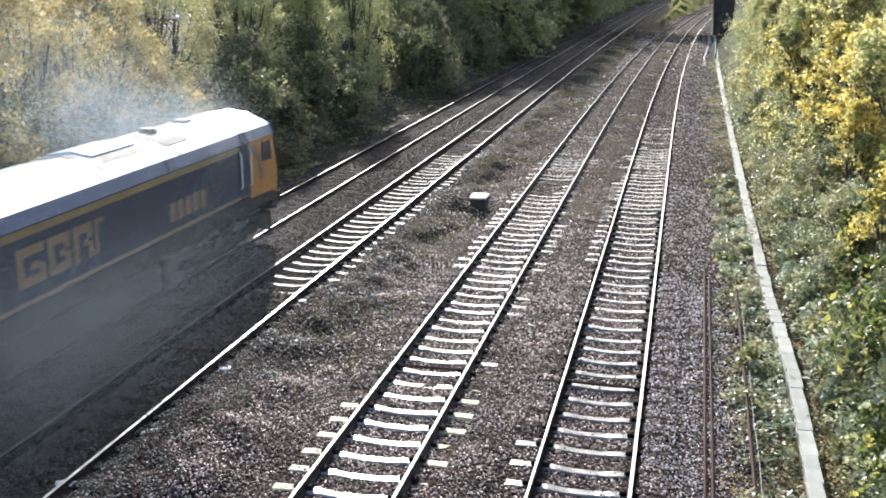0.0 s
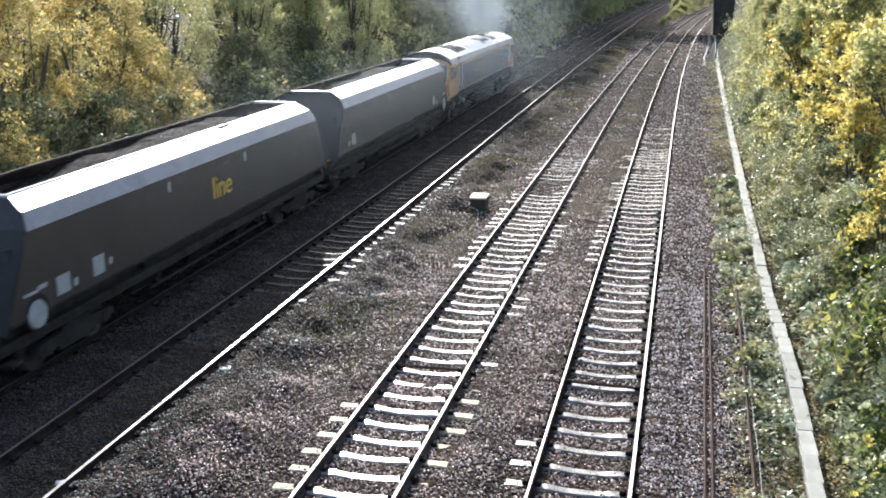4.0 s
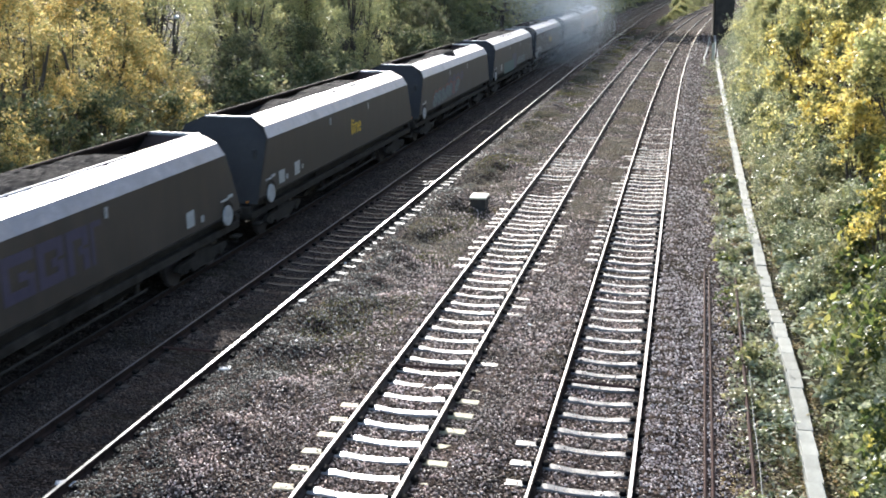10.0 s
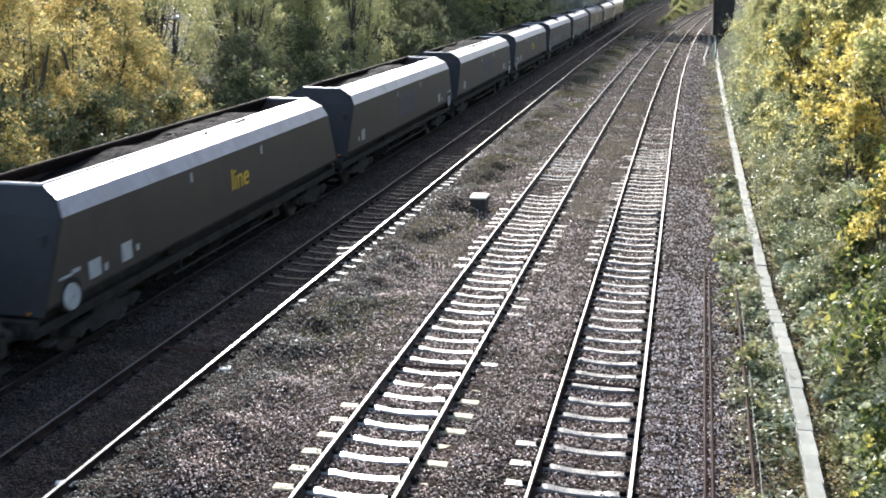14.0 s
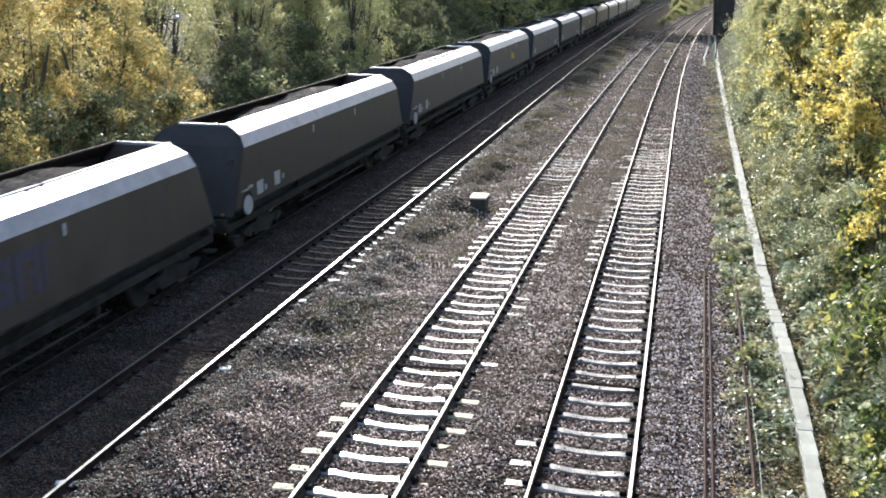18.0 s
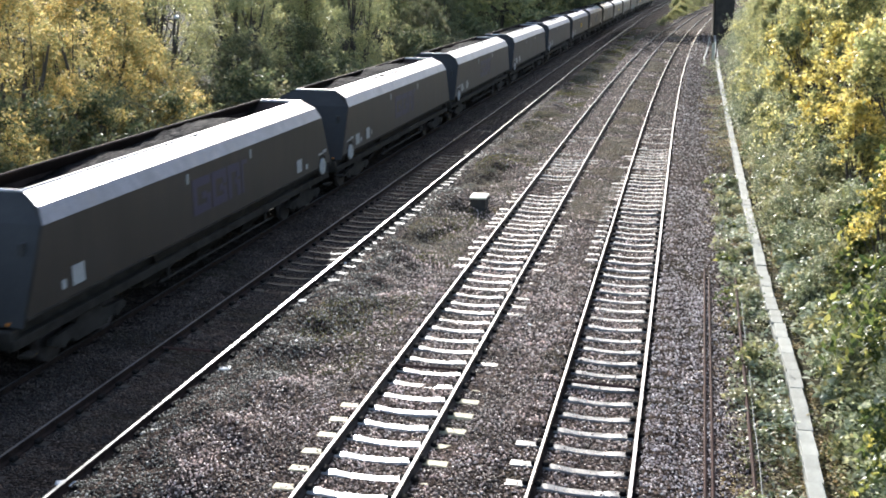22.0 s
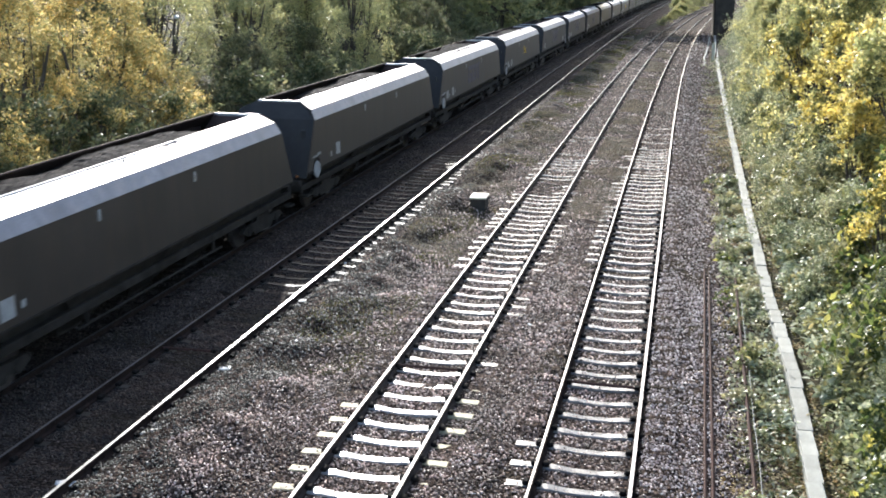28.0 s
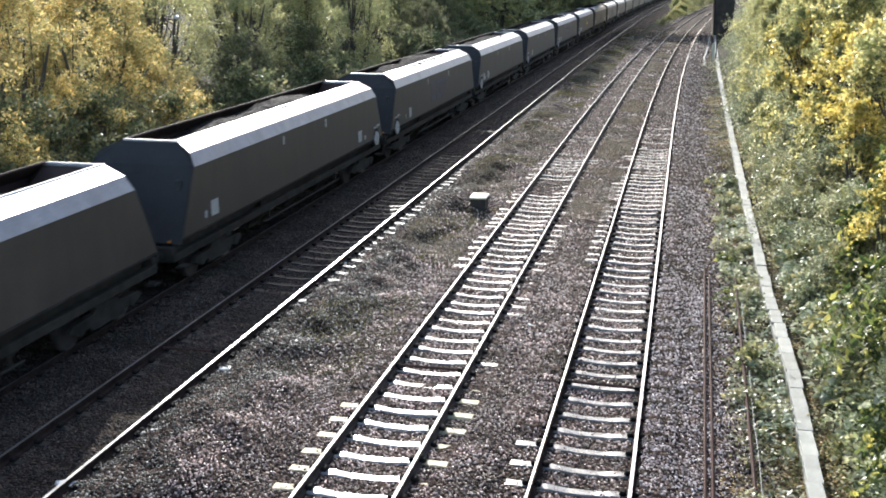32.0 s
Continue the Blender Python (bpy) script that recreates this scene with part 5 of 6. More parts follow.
def twig_leaves(rng, cc, leaves, spread, h, hang, per=16):
    """Places of leaves in rows along twigs that spray outwards from the clumps and droop at their tips."""
    n = leaves // per
    pick = rng.integers(0, len(cc), n)
    vigour = (0.6 + 0.8 * rng.random(len(cc)))[pick]
    out = cc[pick] - np.array([0, 0, 0.42 * h])
    out /= np.linalg.norm(out, axis=1)[:, None] + 1e-6
    way = out + np.array([0, 0, 0.35]) + rng.normal(0, 0.6, (n, 3))
    way /= np.linalg.norm(way, axis=1)[:, None]
    start = cc[pick] + rng.normal(0, 1, (n, 3)) * (spread * 0.62 * vigour)[:, None]
    long = spread * vigour * rng.uniform(0.9, 2.5, n)
    u = (np.arange(per)[None] + rng.random((n, per))) / per
    p = start[:, None] + way[:, None] * (long[:, None] * u)[..., None] + rng.normal(0, 0.045 * (1 + spread), (n, per, 3))
    p[..., 2] -= (0.35 * long[:, None] + hang * rng.uniform(0.6, 2.2, (n, 1))) * u ** 1.6
    p = p.reshape(-1, 3)
    p[:, 2] = np.maximum(p[:, 2], 0.02)
    return p


def shrub(name, label, category, h, r, leaves, size, material, seed, clumps=40, spread=0.42, low=0.12, hang=0.0, stems=4, group=""):
    """A plant with tapered stems, limbs and a crown of single leaves."""
    rng = np.random.default_rng(seed)
    t = thing(name, label=label, category=category, group=group)
    cc = clump_centres(rng, clumps, h, r, low)
    wood = bmesh.new()
    tops = []
    for i in range(stems):
        q = math.tau * i / stems + rng.uniform(-0.4, 0.4)
        foot = Vector((0.25 * math.cos(q), 0.25 * math.sin(q), -0.6))
        mid = Vector((r * 0.25 * math.cos(q), r * 0.25 * math.sin(q), h * rng.uniform(0.35, 0.5)))
        tops.append(mid)
        tube(wood, foot, mid, 0.022 * h, 0.012 * h, 7)
        top = mid + Vector((r * 0.2 * math.cos(q), r * 0.2 * math.sin(q), h * rng.uniform(0.25, 0.42)))
        tube(wood, mid, top, 0.012 * h, 0.004 * h, 6)
    part("trunk", wood, M_BARK, t, "brown stems")
    limbs = bmesh.new()
    for c in cc[: min(len(cc), 34)]:
        c = Vector(c)
        m = min(tops, key=lambda v: (v - c).length)
        k = m.lerp(c, 0.5) + Vector((0, 0, -0.08 * h))
        tube(limbs, m, k, 0.006 * h, 0.004 * h, 5)
        tube(limbs, k, c, 0.004 * h, 0.0015 * h, 5)
    part("branchwork", limbs, M_BARK, t)
    p = twig_leaves(rng, cc, leaves, spread, h, hang)
    leaves = len(p)
    part("crown", leaf_quads("crown", p, rng.uniform(0.6, 1.25, leaves) * size, material, seed + 1, hang=0.8 if hang else 0.2), None, t)
    return t


def copies(base, spots):
    """The first spot takes the base itself, the rest are copies."""
    for i, (x, y, turn, size, *tall) in enumerate(spots):
        z = float(land_height(x, y)) - 0.1
        c = base if i == 0 else copy_thing(base, Matrix())
        c.matrix_world = pose(x, y, z, 0, 0, turn) @ Matrix.Diagonal((size, size, size * (tall[0] if tall else 1.0), 1))


# golden hawthorns behind the train
copies(shrub("golden_bush", "tall bush with golden autumn leaves on the bank", "bush", 6.4, 3.0, 31000, 0.08, M_LEAF_GOLD, 31, 150, 0.25, group="golden bushes"), [(-19.3, 30.5, 0, 1.05), (-19.2, 26.0, 100, 1.08), (-19.0, 21.5, 210, 1.05), (-23.5, 27.0, 60, 1.2), (-24.0, 32.5, 300, 1.15)])
copies(shrub("golden_bush", "smaller bush with golden yellow leaves", "bush", 4.2, 2.3, 14000, 0.08, M_LEAF_GOLD, 33, 100, 0.22, group="golden bushes"), [(-18.8, 34.2, 40, 0.9), (-21.5, 37.0, 160, 1.1), (-17.2, 24.0, 20, 0.85)])
# green thicket
copies(shrub("green_bush", "dense dark green bush on the bank", "bush", 6.2, 3.2, 20000, 0.11, M_LEAF_DARK, 41, 110, 0.28, group="green bushes"), [(-19.9, 43.5, 0, 0.66), (-24.5, 38.0, 80, 0.85), (-20.2, 52.0, 200, 0.7), (-18.6, 72.5, 60, 0.86), (-19.4, 80.0, 300, 1.0)])
# pale brown-olive bushes higher on the bank
copies(shrub("olive_bush", "tall twiggy bush with thin brown-olive leaves", "bush", 7.2, 3.0, 15000, 0.10, M_LEAF_OLIVE, 45, 80, 0.4, 0.2, group="olive bushes"), [(-23.2, 50.5, 0, 1.0), (-22.0, 40.5, 70, 0.98), (-26.5, 47.0, 140, 1.1), (-28.0, 38.5, 220, 1.1), (-21.6, 47.5, 300, 0.95), (-20.6, 55.0, 30, 0.85)])
# drooping birch
copies(shrub("birch_tree", "slender birch with hanging olive-yellow leaves", "tree", 9.0, 2.2, 15000, 0.10, M_LEAF_OLIVE, 51, 46, 0.36, 0.1, 0.7, 2, group="birches"), [(-19.0, 58.5, 0, 1.0), (-20.5, 62.5, 120, 1.05), (-21.6, 55.5, 200, 1.0)])
# far woods on the inner side of the curve
far_a = shrub("woodland_tree", "dark green tree in the lineside wood", "tree", 11.0, 4.2, 6500, 0.33, M_LEAF_WOOD, 61, 60, 0.6, 0.06, 0.0, 2, group="lineside wood")
far_b = shrub("woodland_tree", "olive autumn tree in the lineside wood", "tree", 9.5, 3.8, 6000, 0.33, M_LEAF_OLIVE, 62, 55, 0.55, 0.06, 0.0, 2, group="lineside wood")
rng0 = random.Random(77)
spots_a, spots_b = [], []
y = 66.0
while y < 460:
    bx = (-20.5 if y < 92 else -18.9) + bend_ab(y)
    for row in range(0 if 134 < y < 157 else 2 if y > 84 else 1):
        x = bx - (7.0 if y < 84 else 0.0) - row * 7.5 + rng0.uniform(-1.0, 1.0)
        (spots_a if rng0.random() < 0.72 else spots_b).append((x, y + rng0.uniform(-2, 2), rng0.uniform(0, 360), rng0.uniform(0.95, 1.15), rng0.uniform(0.88, 1.0) if y < 96 else rng0.uniform(1.35, 1.6) * (1.2 if 160 < y < 186 else 1.0) if y > 140 else rng0.uniform(1.0, 1.15)))
    y += 4.2 if y < 200 else 8.0
copies(far_a, spots_a)
copies(far_b, spots_b)
low_green = shrub("low_bush", "low green bush at the foot of the wood", "bush", 3.0, 2.2, 8000, 0.15, M_LEAF_DARK, 64, 34, 0.42, group="low bushes")
copies(low_green, [(-17.6 + bend_ab(q) - 0.4 * math.sin(q), q, q * 37 % 360, 0.8 + 0.35 * abs(math.sin(q * 1.7))) for q in (40.0, 47.5, 51.5, 65.5, 69.0, 77.0, 84.0, 90.0, 96.0, 102.0, 109.0, 117.0, 126.0, 136.0, 147.0, 160.0, 175.0)])
copies(shrub("low_bush", "dense olive-green bush in front of the golden bushes", "bush", 3.6, 2.2, 11000, 0.1, M_LEAF_DARK, 65, 50, 0.3, group="low bushes"), [(-17.3, 17.0, 0, 1.15), (-17.3, 20.5, 80, 1.15), (-17.3, 24.0, 150, 1.2), (-17.3, 27.5, 220, 1.15), (-17.2, 31.0, 300, 1.0), (-17.3, 34.6, 30, 0.75)])
# island between the two pairs of tracks
copies(shrub("island_bush", "olive and yellow scrub between the tracks", "bush", 2.6, 1.8, 7000, 0.14, M_LEAF_OLIVE, 66, 26, 0.4, group="island scrub"), [(-1.6, 206.0, 0, 0.9), (-0.6, 224.0, 50, 0.9), (1.0, 246.0, 90, 1.1), (-3.2, 178.0, 140, 0.5), (3.0, 272.0, 190, 1.2), (6.0, 300.0, 230, 1.4), (-2.4, 190.0, 30, 0.75), (-4.0, 168.0, 75, 0.45), (0.2, 236.0, 120, 1.2), (-1.2, 214.0, 200, 1.2)])

# right bank
copies(shrub("yellow_tree", "small tree with bright yellow autumn leaves on the bank", "tree", 6.6, 2.5, 20000, 0.112, M_LEAF_YELLOW, 71, 46, 0.22, 0.12, 0.2, group="yellow trees"), [(5.2, 34.0, 0, 1.0), (5.9, 27.0, 90, 1.05), (5.2, 41.0, 200, 1.0), (5.0, 52.0, 300, 1.0), (7.4, 36.5, 130, 1.15)])
copies(shrub("amber_tree", "young tree with amber yellow leaves leaning from the bank", "tree", 6.0, 1.3, 3600, 0.13, M_LEAF_AMBER, 72, 22, 0.3, 0.55, group="amber trees"), [(4.4, 41.0, 0, 0.98), (4.6, 28.2, 170, 0.66), (4.5, 22.4, 260, 0.6), (4.6, 33.5, 50, 0.95), (5.0, 30.5, 300, 0.95), (4.3, 47.5, 120, 0.9)])
copies(shrub("olive_tree", "tree with green and yellow leaves on the bank", "tree", 7.2, 2.6, 24000, 0.115, M_LEAF_OLIVE, 73, 70, 0.32, 0.12, 0.2, group="bank trees"), [(5.2, 46.5, 0, 0.95), (5.1, 60.0, 80, 0.9), (5.5, 69.0, 170, 0.95), (5.9, 79.0, 250, 0.95), (6.4, 90.0, 20, 0.95), (7.6, 102.0, 110, 1.0), (8.4, 115.0, 60, 1.05), (9.4, 130.0, 150, 1.1), (11.0, 159.0, 210, 1.2), (13.5, 165.0, 10, 1.3), (8.4, 24.0, 310, 1.1), (9.0, 31.0, 30, 1.1), (9.2, 44.0, 75, 1.2), (9.6, 57.0, 140, 1.2)])
copies(shrub("sapling", "leafy lime-green sapling beside the cess", "bush", 4.2, 1.2, 3400, 0.17, M_LEAF_LIME, 75, 26, 0.30, 0.25, 0.25, 2, group="lime saplings"), [(4.5, 19.0, 0, 0.95), (4.9, 22.6, 90, 0.9), (3.95, 16.2, 200, 0.75), (3.75, 14.2, 100, 0.6)])
copies(shrub("bank_bush", "grey-green bramble bush on the bank", "bush", 2.4, 1.5, 12000, 0.075, M_LEAF_IVY, 77, 34, 0.30, 0.05, group="brambles"), [(4.3, 26.0, 0, 0.9), (4.2, 31.0, 60, 1.0), (4.1, 37.0, 150, 1.05), (4.0, 43.5, 220, 1.0), (4.0, 50.0, 280, 1.1), (4.1, 57.0, 30, 1.1), (4.3, 65.0, 100, 1.15), (4.5, 74.0, 190, 1.2), (4.8, 84.0, 260, 1.2), (5.2, 95.0, 310, 1.2), (5.7, 107.0, 45, 1.3), (6.4, 120.0, 130, 1.3), (4.9, 21.5, 330, 0.8), (4.4, 17.5, 15, 0.6)])


copies(shrub("bank_bush", "low grey-green bush on the bank above the trough", "bush", 1.7, 1.05, 4200, 0.085, M_LEAF_IVY, 78, 26, 0.2, 0.08, group="low bank bushes"), [(3.6, 24.2, 0, 0.7), (3.9, 28.6, 70, 0.9), (3.5, 33.5, 140, 0.75), (3.7, 39.8, 210, 0.95), (3.5, 46.5, 280, 0.8), (3.6, 53.0, 20, 1.0), (3.7, 61.0, 90, 0.9), (3.9, 70.0, 160, 1.1), (4.2, 80.0, 230, 1.1), (4.6, 92.0, 300, 1.2), (3.4, 19.6, 50, 0.5), (4.0, 21.0, 110, 0.8)])
copies(shrub("bank_bush", "dark green bush with deep gaps on the bank", "bush", 2.1, 1.1, 4200, 0.095, M_LEAF_GREEN, 80, 20, 0.2, 0.1, group="low bank bushes"), [(4.3, 23.4, 30, 0.9), (4.5, 29.8, 100, 1.0), (4.2, 35.4, 170, 1.0), (4.4, 41.5, 240, 1.1), (4.3, 48.4, 310, 1.0), (4.4, 58.8, 15, 1.2), (3.5, 30.6, 85, 0.5), (3.5, 36.6, 155, 0.55), (3.4, 43.0, 225, 0.6), (3.3, 27.0, 295, 0.5)])
copies(shrub("weed_clump", "dark green leafy weed growing by the rod", "weed", 0.42, 0.32, 420, 0.09, M_LEAF_GREEN, 79, 12, 0.09, 0.1, group="weed clumps"), [(1.56, 20.34, 0, 1.4), (1.75, 18.2, 80, 0.7), (2.85, 16.4, 30, 0.9)])
copies(shrub("weed_clump", "withered orange-brown weed beside the rods", "weed", 0.5, 0.3, 300, 0.08, M_LEAF_DRY, 97, 10, 0.09, 0.1, group="weed clumps"), [(1.43, 22.81, 0, 0.9), (1.19, 30.00, 90, 0.6)])


def plastic_bag():
    """A torn white bag caught on the twigs."""
    rng = np.random.default_rng(5)
    p = thing("plastic_bag", pose(-19.51, 37.00, 6.18), "torn white plastic bag caught in the bushes", "bag")
    bm = bmesh.new()
    bmesh.ops.create_icosphere(bm, subdivisions=2, radius=0.08)
    for v in bm.verts:
        v.co = v.co * (0.7 + 0.5 * rng.random())
        v.co.x *= 1.5
    part("sheet", bm, M_WHITE, p)


plastic_bag()


def stump():
    p = thing("wooden_stake", pose(2.72, 35.2, -0.2), "short brown wooden stake beside the cable trough", "stake")
    part("shaft", boxed(-0.08, 0.08, -0.08, 0.08, 0, 0.42, 0.02), M_WOOD, p)
    part("cap", boxed(-0.1, 0.1, -0.1, 0.1, 0.42, 0.46, 0.01), M_BROWNRAIL, p)


stump()


def cover(name, label, category, n, x0, x1, y0, y1, size, material, seed, rise, power=1.6, keep_clear=True, ragged=0.0):
    """Leaves close above the soil, thinning out with distance."""
    rng = np.random.default_rng(seed)
    u = rng.random(n) ** power
    yy = y0 + (y1 - y0) * u
    xx = rng.uniform(x0, x1, n) + 0.5 * (np_bend_cd(yy) if x0 > -5 else np_bend_ab(yy))
    lump = np.clip(lumps(xx, yy, 0.8, seed), -0.6, 1)
    keep = rng.random(n) < 0.34 + 1.0 * lump
    if ragged:
        keep &= rng.random(n) < np.clip((xx - x0 - 0.5 * np_bend_cd(yy)) / ragged + 0.6 * lumps(xx, yy, 0.5, seed + 2) - 0.1, 0.02, 1)
    if keep_clear:
        keep &= (np.abs(xx - trough_x(yy)) > 0.19) | (rng.random(n) < 0.12)
    xx, yy, lump = xx[keep], yy[keep], lump[keep]
    base = np.maximum(land_height(xx, yy), np.where((xx < 1.9) & (xx > -15.2), bed_height(xx, yy), -9))
    hill = np.clip(0.5 + 0.5 * lump + 0.35 * lumps(xx, yy, 0.35, seed + 1), 0.05, 1.3)
    zz = base + 0.02 + rise * hill * (1 - 0.75 * rng.random(len(xx)) ** 1.6)
    p = np.stack([xx, yy, zz], -1)
    return tagged(new(name, leaf_quads(name, p, rng.uniform(0.5, 1.3, len(p)) * size * (1 + 0.6 * (yy - y0) / (y1 - y0)), material, seed, up=0.75)), label, category, kind="stuff")


def tufts(name, label, category, count, per, x0, x1, y0, y1, size, material, seed, high, wide, power=1.5, gap=0.0):
    """Leaves in separate mounds with dark gaps between them."""
    rng = np.random.default_rng(seed)
    cy = y0 + (y1 - y0) * rng.random(count) ** power
    cx = rng.uniform(x0, x1, count) + 0.5 * np_bend_cd(cy)
    keep = (np.abs(cx - trough_x(cy)) > 0.3) & (rng.random(count) < 0.55 + 0.7 * lumps(cx, cy, 1.3, seed))
    cx, cy = cx[keep], cy[keep]
    far = 1 + 0.7 * (cy - y0) / (y1 - y0)
    big = rng.uniform(0.55, 1.35, len(cx)) * far
    pick = np.repeat(np.arange(len(cx)), per)
    n = len(pick)
    u, q = np.sqrt(rng.random(n)), rng.uniform(0, math.tau, n)
    r = u * wide * big[pick]
    xx, yy = cx[pick] + r * np.cos(q), cy[pick] + r * np.sin(q)
    crown = high * big[pick] * (1 - 0.8 * u ** 2) * rng.uniform(0.45, 1.05, n)
    base = np.maximum(land_height(xx, yy), np.where(xx < 1.9, bed_height(xx, yy), -9))
    ok = np.abs(xx - trough_x(yy)) > 0.15
    p = np.stack([xx, yy, base + 0.02 + crown], -1)[ok]
    sizes = (rng.uniform(0.6, 1.3, n) * size * far[pick])[ok]
    return tagged(new(name, leaf_quads(name, p, sizes, material, seed, up=0.45)), label, category, kind="stuff")


tufts("ivy_cover", "glossy ivy and bramble leaves in mounds over the bank", "ivy", 2050, 80, 3.05, 6.3, 9, 70, 0.095, M_LEAF_IVY, 81, 0.5, 0.30)
tufts("bramble_leaves", "pale shining bramble leaves in mounds on the bank", "bramble", 520, 60, 3.0, 5.0, 9, 34, 0.105, M_LEAF_PALE, 88, 0.55, 0.26, 1.2)
tufts("bank_weeds", "dark green weeds in clumps among the ivy", "weeds", 700, 60, 3.0, 5.6, 9, 50, 0.1, M_LEAF_GREEN, 90, 0.6, 0.28, 1.4)
tufts("cess_weeds", "yellow-green weeds in clumps between the rods and the trough", "weeds", 110, 60, 1.3, 2.25, 10, 40, 0.085, M_LEAF_IVY, 92, 0.26, 0.2, 1.2)
tufts("cess_weeds", "yellowing leafy weeds beside the rods", "weeds", 40, 50, 1.3, 2.9, 10, 40, 0.085, M_LEAF_LIME, 93, 0.26, 0.2, 1.2)
cover("ivy_cover", "low ivy leaves on the bank between the mounds", "ivy", 34000, 3.0, 6.5, 9, 75, 0.085, M_LEAF_IVY, 94, 0.25)
cover("cess_weeds", "pale leafy weeds along the rods", "weeds", 6000, 1.2, 2.3, 9, 34, 0.09, M_LEAF_PALE, 89, 0.28, 1.2, ragged=0.9)
cover("cess_weeds", "glossy ivy leaves between the rods and the trough", "ivy", 9000, 1.2, 2.3, 9, 34, 0.08, M_LEAF_IVY, 87, 0.2, 1.3, ragged=0.9)
cover("leaf_litter", "dry fallen leaves along the cess", "fallen leaves", 95000, 0.9, 3.5, 9, 70, 0.055, M_LEAF_DRY, 82, 0.06, keep_clear=False, ragged=1.0)
cover("cess_weeds", "low green weeds beside the cable trough", "weeds", 22000, 1.05, 2.9, 9, 120, 0.06, M_LEAF_IVY, 83, 0.2, ragged=0.9)
cover("cess_weeds", "yellowing grass along the track edge", "weeds", 30000, 1.1, 2.9, 11, 150, 0.08, M_GRASS, 84, 0.2, ragged=1.2)
cover("bank_undergrowth", "dark green undergrowth at the foot of the wood", "undergrowth", 70000, -24, -16.4, 14, 120, 0.13, M_LEAF_DARK, 85, 0.5, keep_clear=False)
cover("verge_grass", "dry grass verge beside the far track", "grass", 26000, -16.6, -14.7, 14, 130, 0.10, M_GRASS, 86, 0.18, 1.3, keep_clear=False)


def dry_tufts(name, label, n, x0, x1, y0, y1, high, seed, bend, material):
    rng = np.random.default_rng(seed)
    yy = rng.uniform(y0, y1, n)
    xx = rng.uniform(x0, x1, n) + bend(yy)
    k = lumps(xx, yy, 1.4, seed) > 0.1
    xx, yy = xx[k], yy[k]
    zz = bed_height(xx, yy)
    n = len(xx)
    d = rng.normal(0, 0.35, (n, 2)) * high
    w = rng.uniform(0.006, 0.014, n) * np.clip(yy / 35, 1, 3)
    q = rng.uniform(0, math.tau, n)
    a = np.stack([xx - w * np.cos(q), yy - w * np.sin(q), zz - 0.01], -1)
    b = np.stack([xx + w * np.cos(q), yy + w * np.sin(q), zz - 0.01], -1)
    c = np.stack([xx + d[:, 0], yy + d[:, 1], zz + rng.uniform(0.4, 1.0, n) * high], -1)
    i = np.arange(n)[:, None] * 3
    tagged(new(name, fast_mesh(name, np.stack([a, b, c], 1).reshape(-1, 3), i + np.array([[0, 1, 2]]), material)), label, "grass", kind="stuff")


dry_tufts("ballast_grass", "short dry grass and moss between the tracks", 90000, -8.3, -5.9, 18, 160, 0.08, 91, np_bend_ab, M_GRASS)
dry_tufts("ballast_grass", "thin dry brown grass between the sunlit tracks", 110000, -3.6, -2.2, 32, 138, 0.09, 95, np_bend_cd, M_DRYGRASS)
dry_tufts("ballast_grass", "dry brown grass along the hump between the tracks", 120000, -8.2, -5.9, 24, 138, 0.1, 96, np_bend_ab, M_DRYGRASS)


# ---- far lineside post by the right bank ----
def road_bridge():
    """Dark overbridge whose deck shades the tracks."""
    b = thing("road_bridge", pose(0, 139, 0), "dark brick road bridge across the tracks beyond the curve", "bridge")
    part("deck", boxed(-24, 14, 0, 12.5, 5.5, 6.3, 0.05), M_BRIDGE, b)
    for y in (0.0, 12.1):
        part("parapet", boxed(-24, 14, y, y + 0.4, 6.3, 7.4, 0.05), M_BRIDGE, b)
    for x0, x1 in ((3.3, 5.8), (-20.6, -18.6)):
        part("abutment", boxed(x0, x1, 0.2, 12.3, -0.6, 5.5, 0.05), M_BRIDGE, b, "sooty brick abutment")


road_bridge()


def far_pier():
    p = thing("brick_pier", pose(-14.2, 262.0, -0.2), "dark square brick pier standing between far tracks", "pier")
    part("shaft", boxed(-0.5, 0.5, -0.5, 0.5, 0, 6.5, 0.04), M_BRIDGE, p)
    part("plinth", boxed(-0.62, 0.62, -0.62, 0.62, 0, 0.5, 0.04), M_BRIDGE, p)


far_pier()


def marker_post():
    p = thing("marker_post", pose(2.52, 100.3, -0.25), "short cream-painted marker post beside the cable trough", "post")
    part("shaft", boxed(-0.14, 0.14, -0.07, 0.07, 0, 1.75, 0.02), M_CABINET, p)
    part("foot", boxed(-0.2, 0.2, -0.12, 0.12, 0, 0.2, 0.02), M_TROUGH, p)


marker_post()


def bent_pipe():
    """A grey cable duct that snakes up beside the track."""
    p = thing("cable_duct", label="grey bent cable duct lying beside the track", category="duct")
    bends = [(1.45, 92.6, -0.16), (1.75, 97.0, -0.12), (1.72, 102.0, -0.1), (2.0, 108.0, -0.05), (2.3, 116.0, 0.1), (2.42, 117.0, 1.1)]
    for a, c in zip(bends, bends[1:]):
        part("duct_length", tube(bmesh.new(), a, c, 0.07, 0.07, 8), M_TROUGH, p)


bent_pipe()


def signal_post():
    p = thing("lineside_post", pose(2.80, 100.9, -0.25), "thin dark lineside post with a plate at its top", "post")
    part("mast", tube(bmesh.new(), (0, 0, 0), (0, 0, 3.4), 0.07, 0.07, 10), M_POST, p)
    part("sign_plate", boxed(-0.18, 0.18, -0.03, 0.03, 2.7, 3.3, 0.01), M_POST, p)


signal_post()

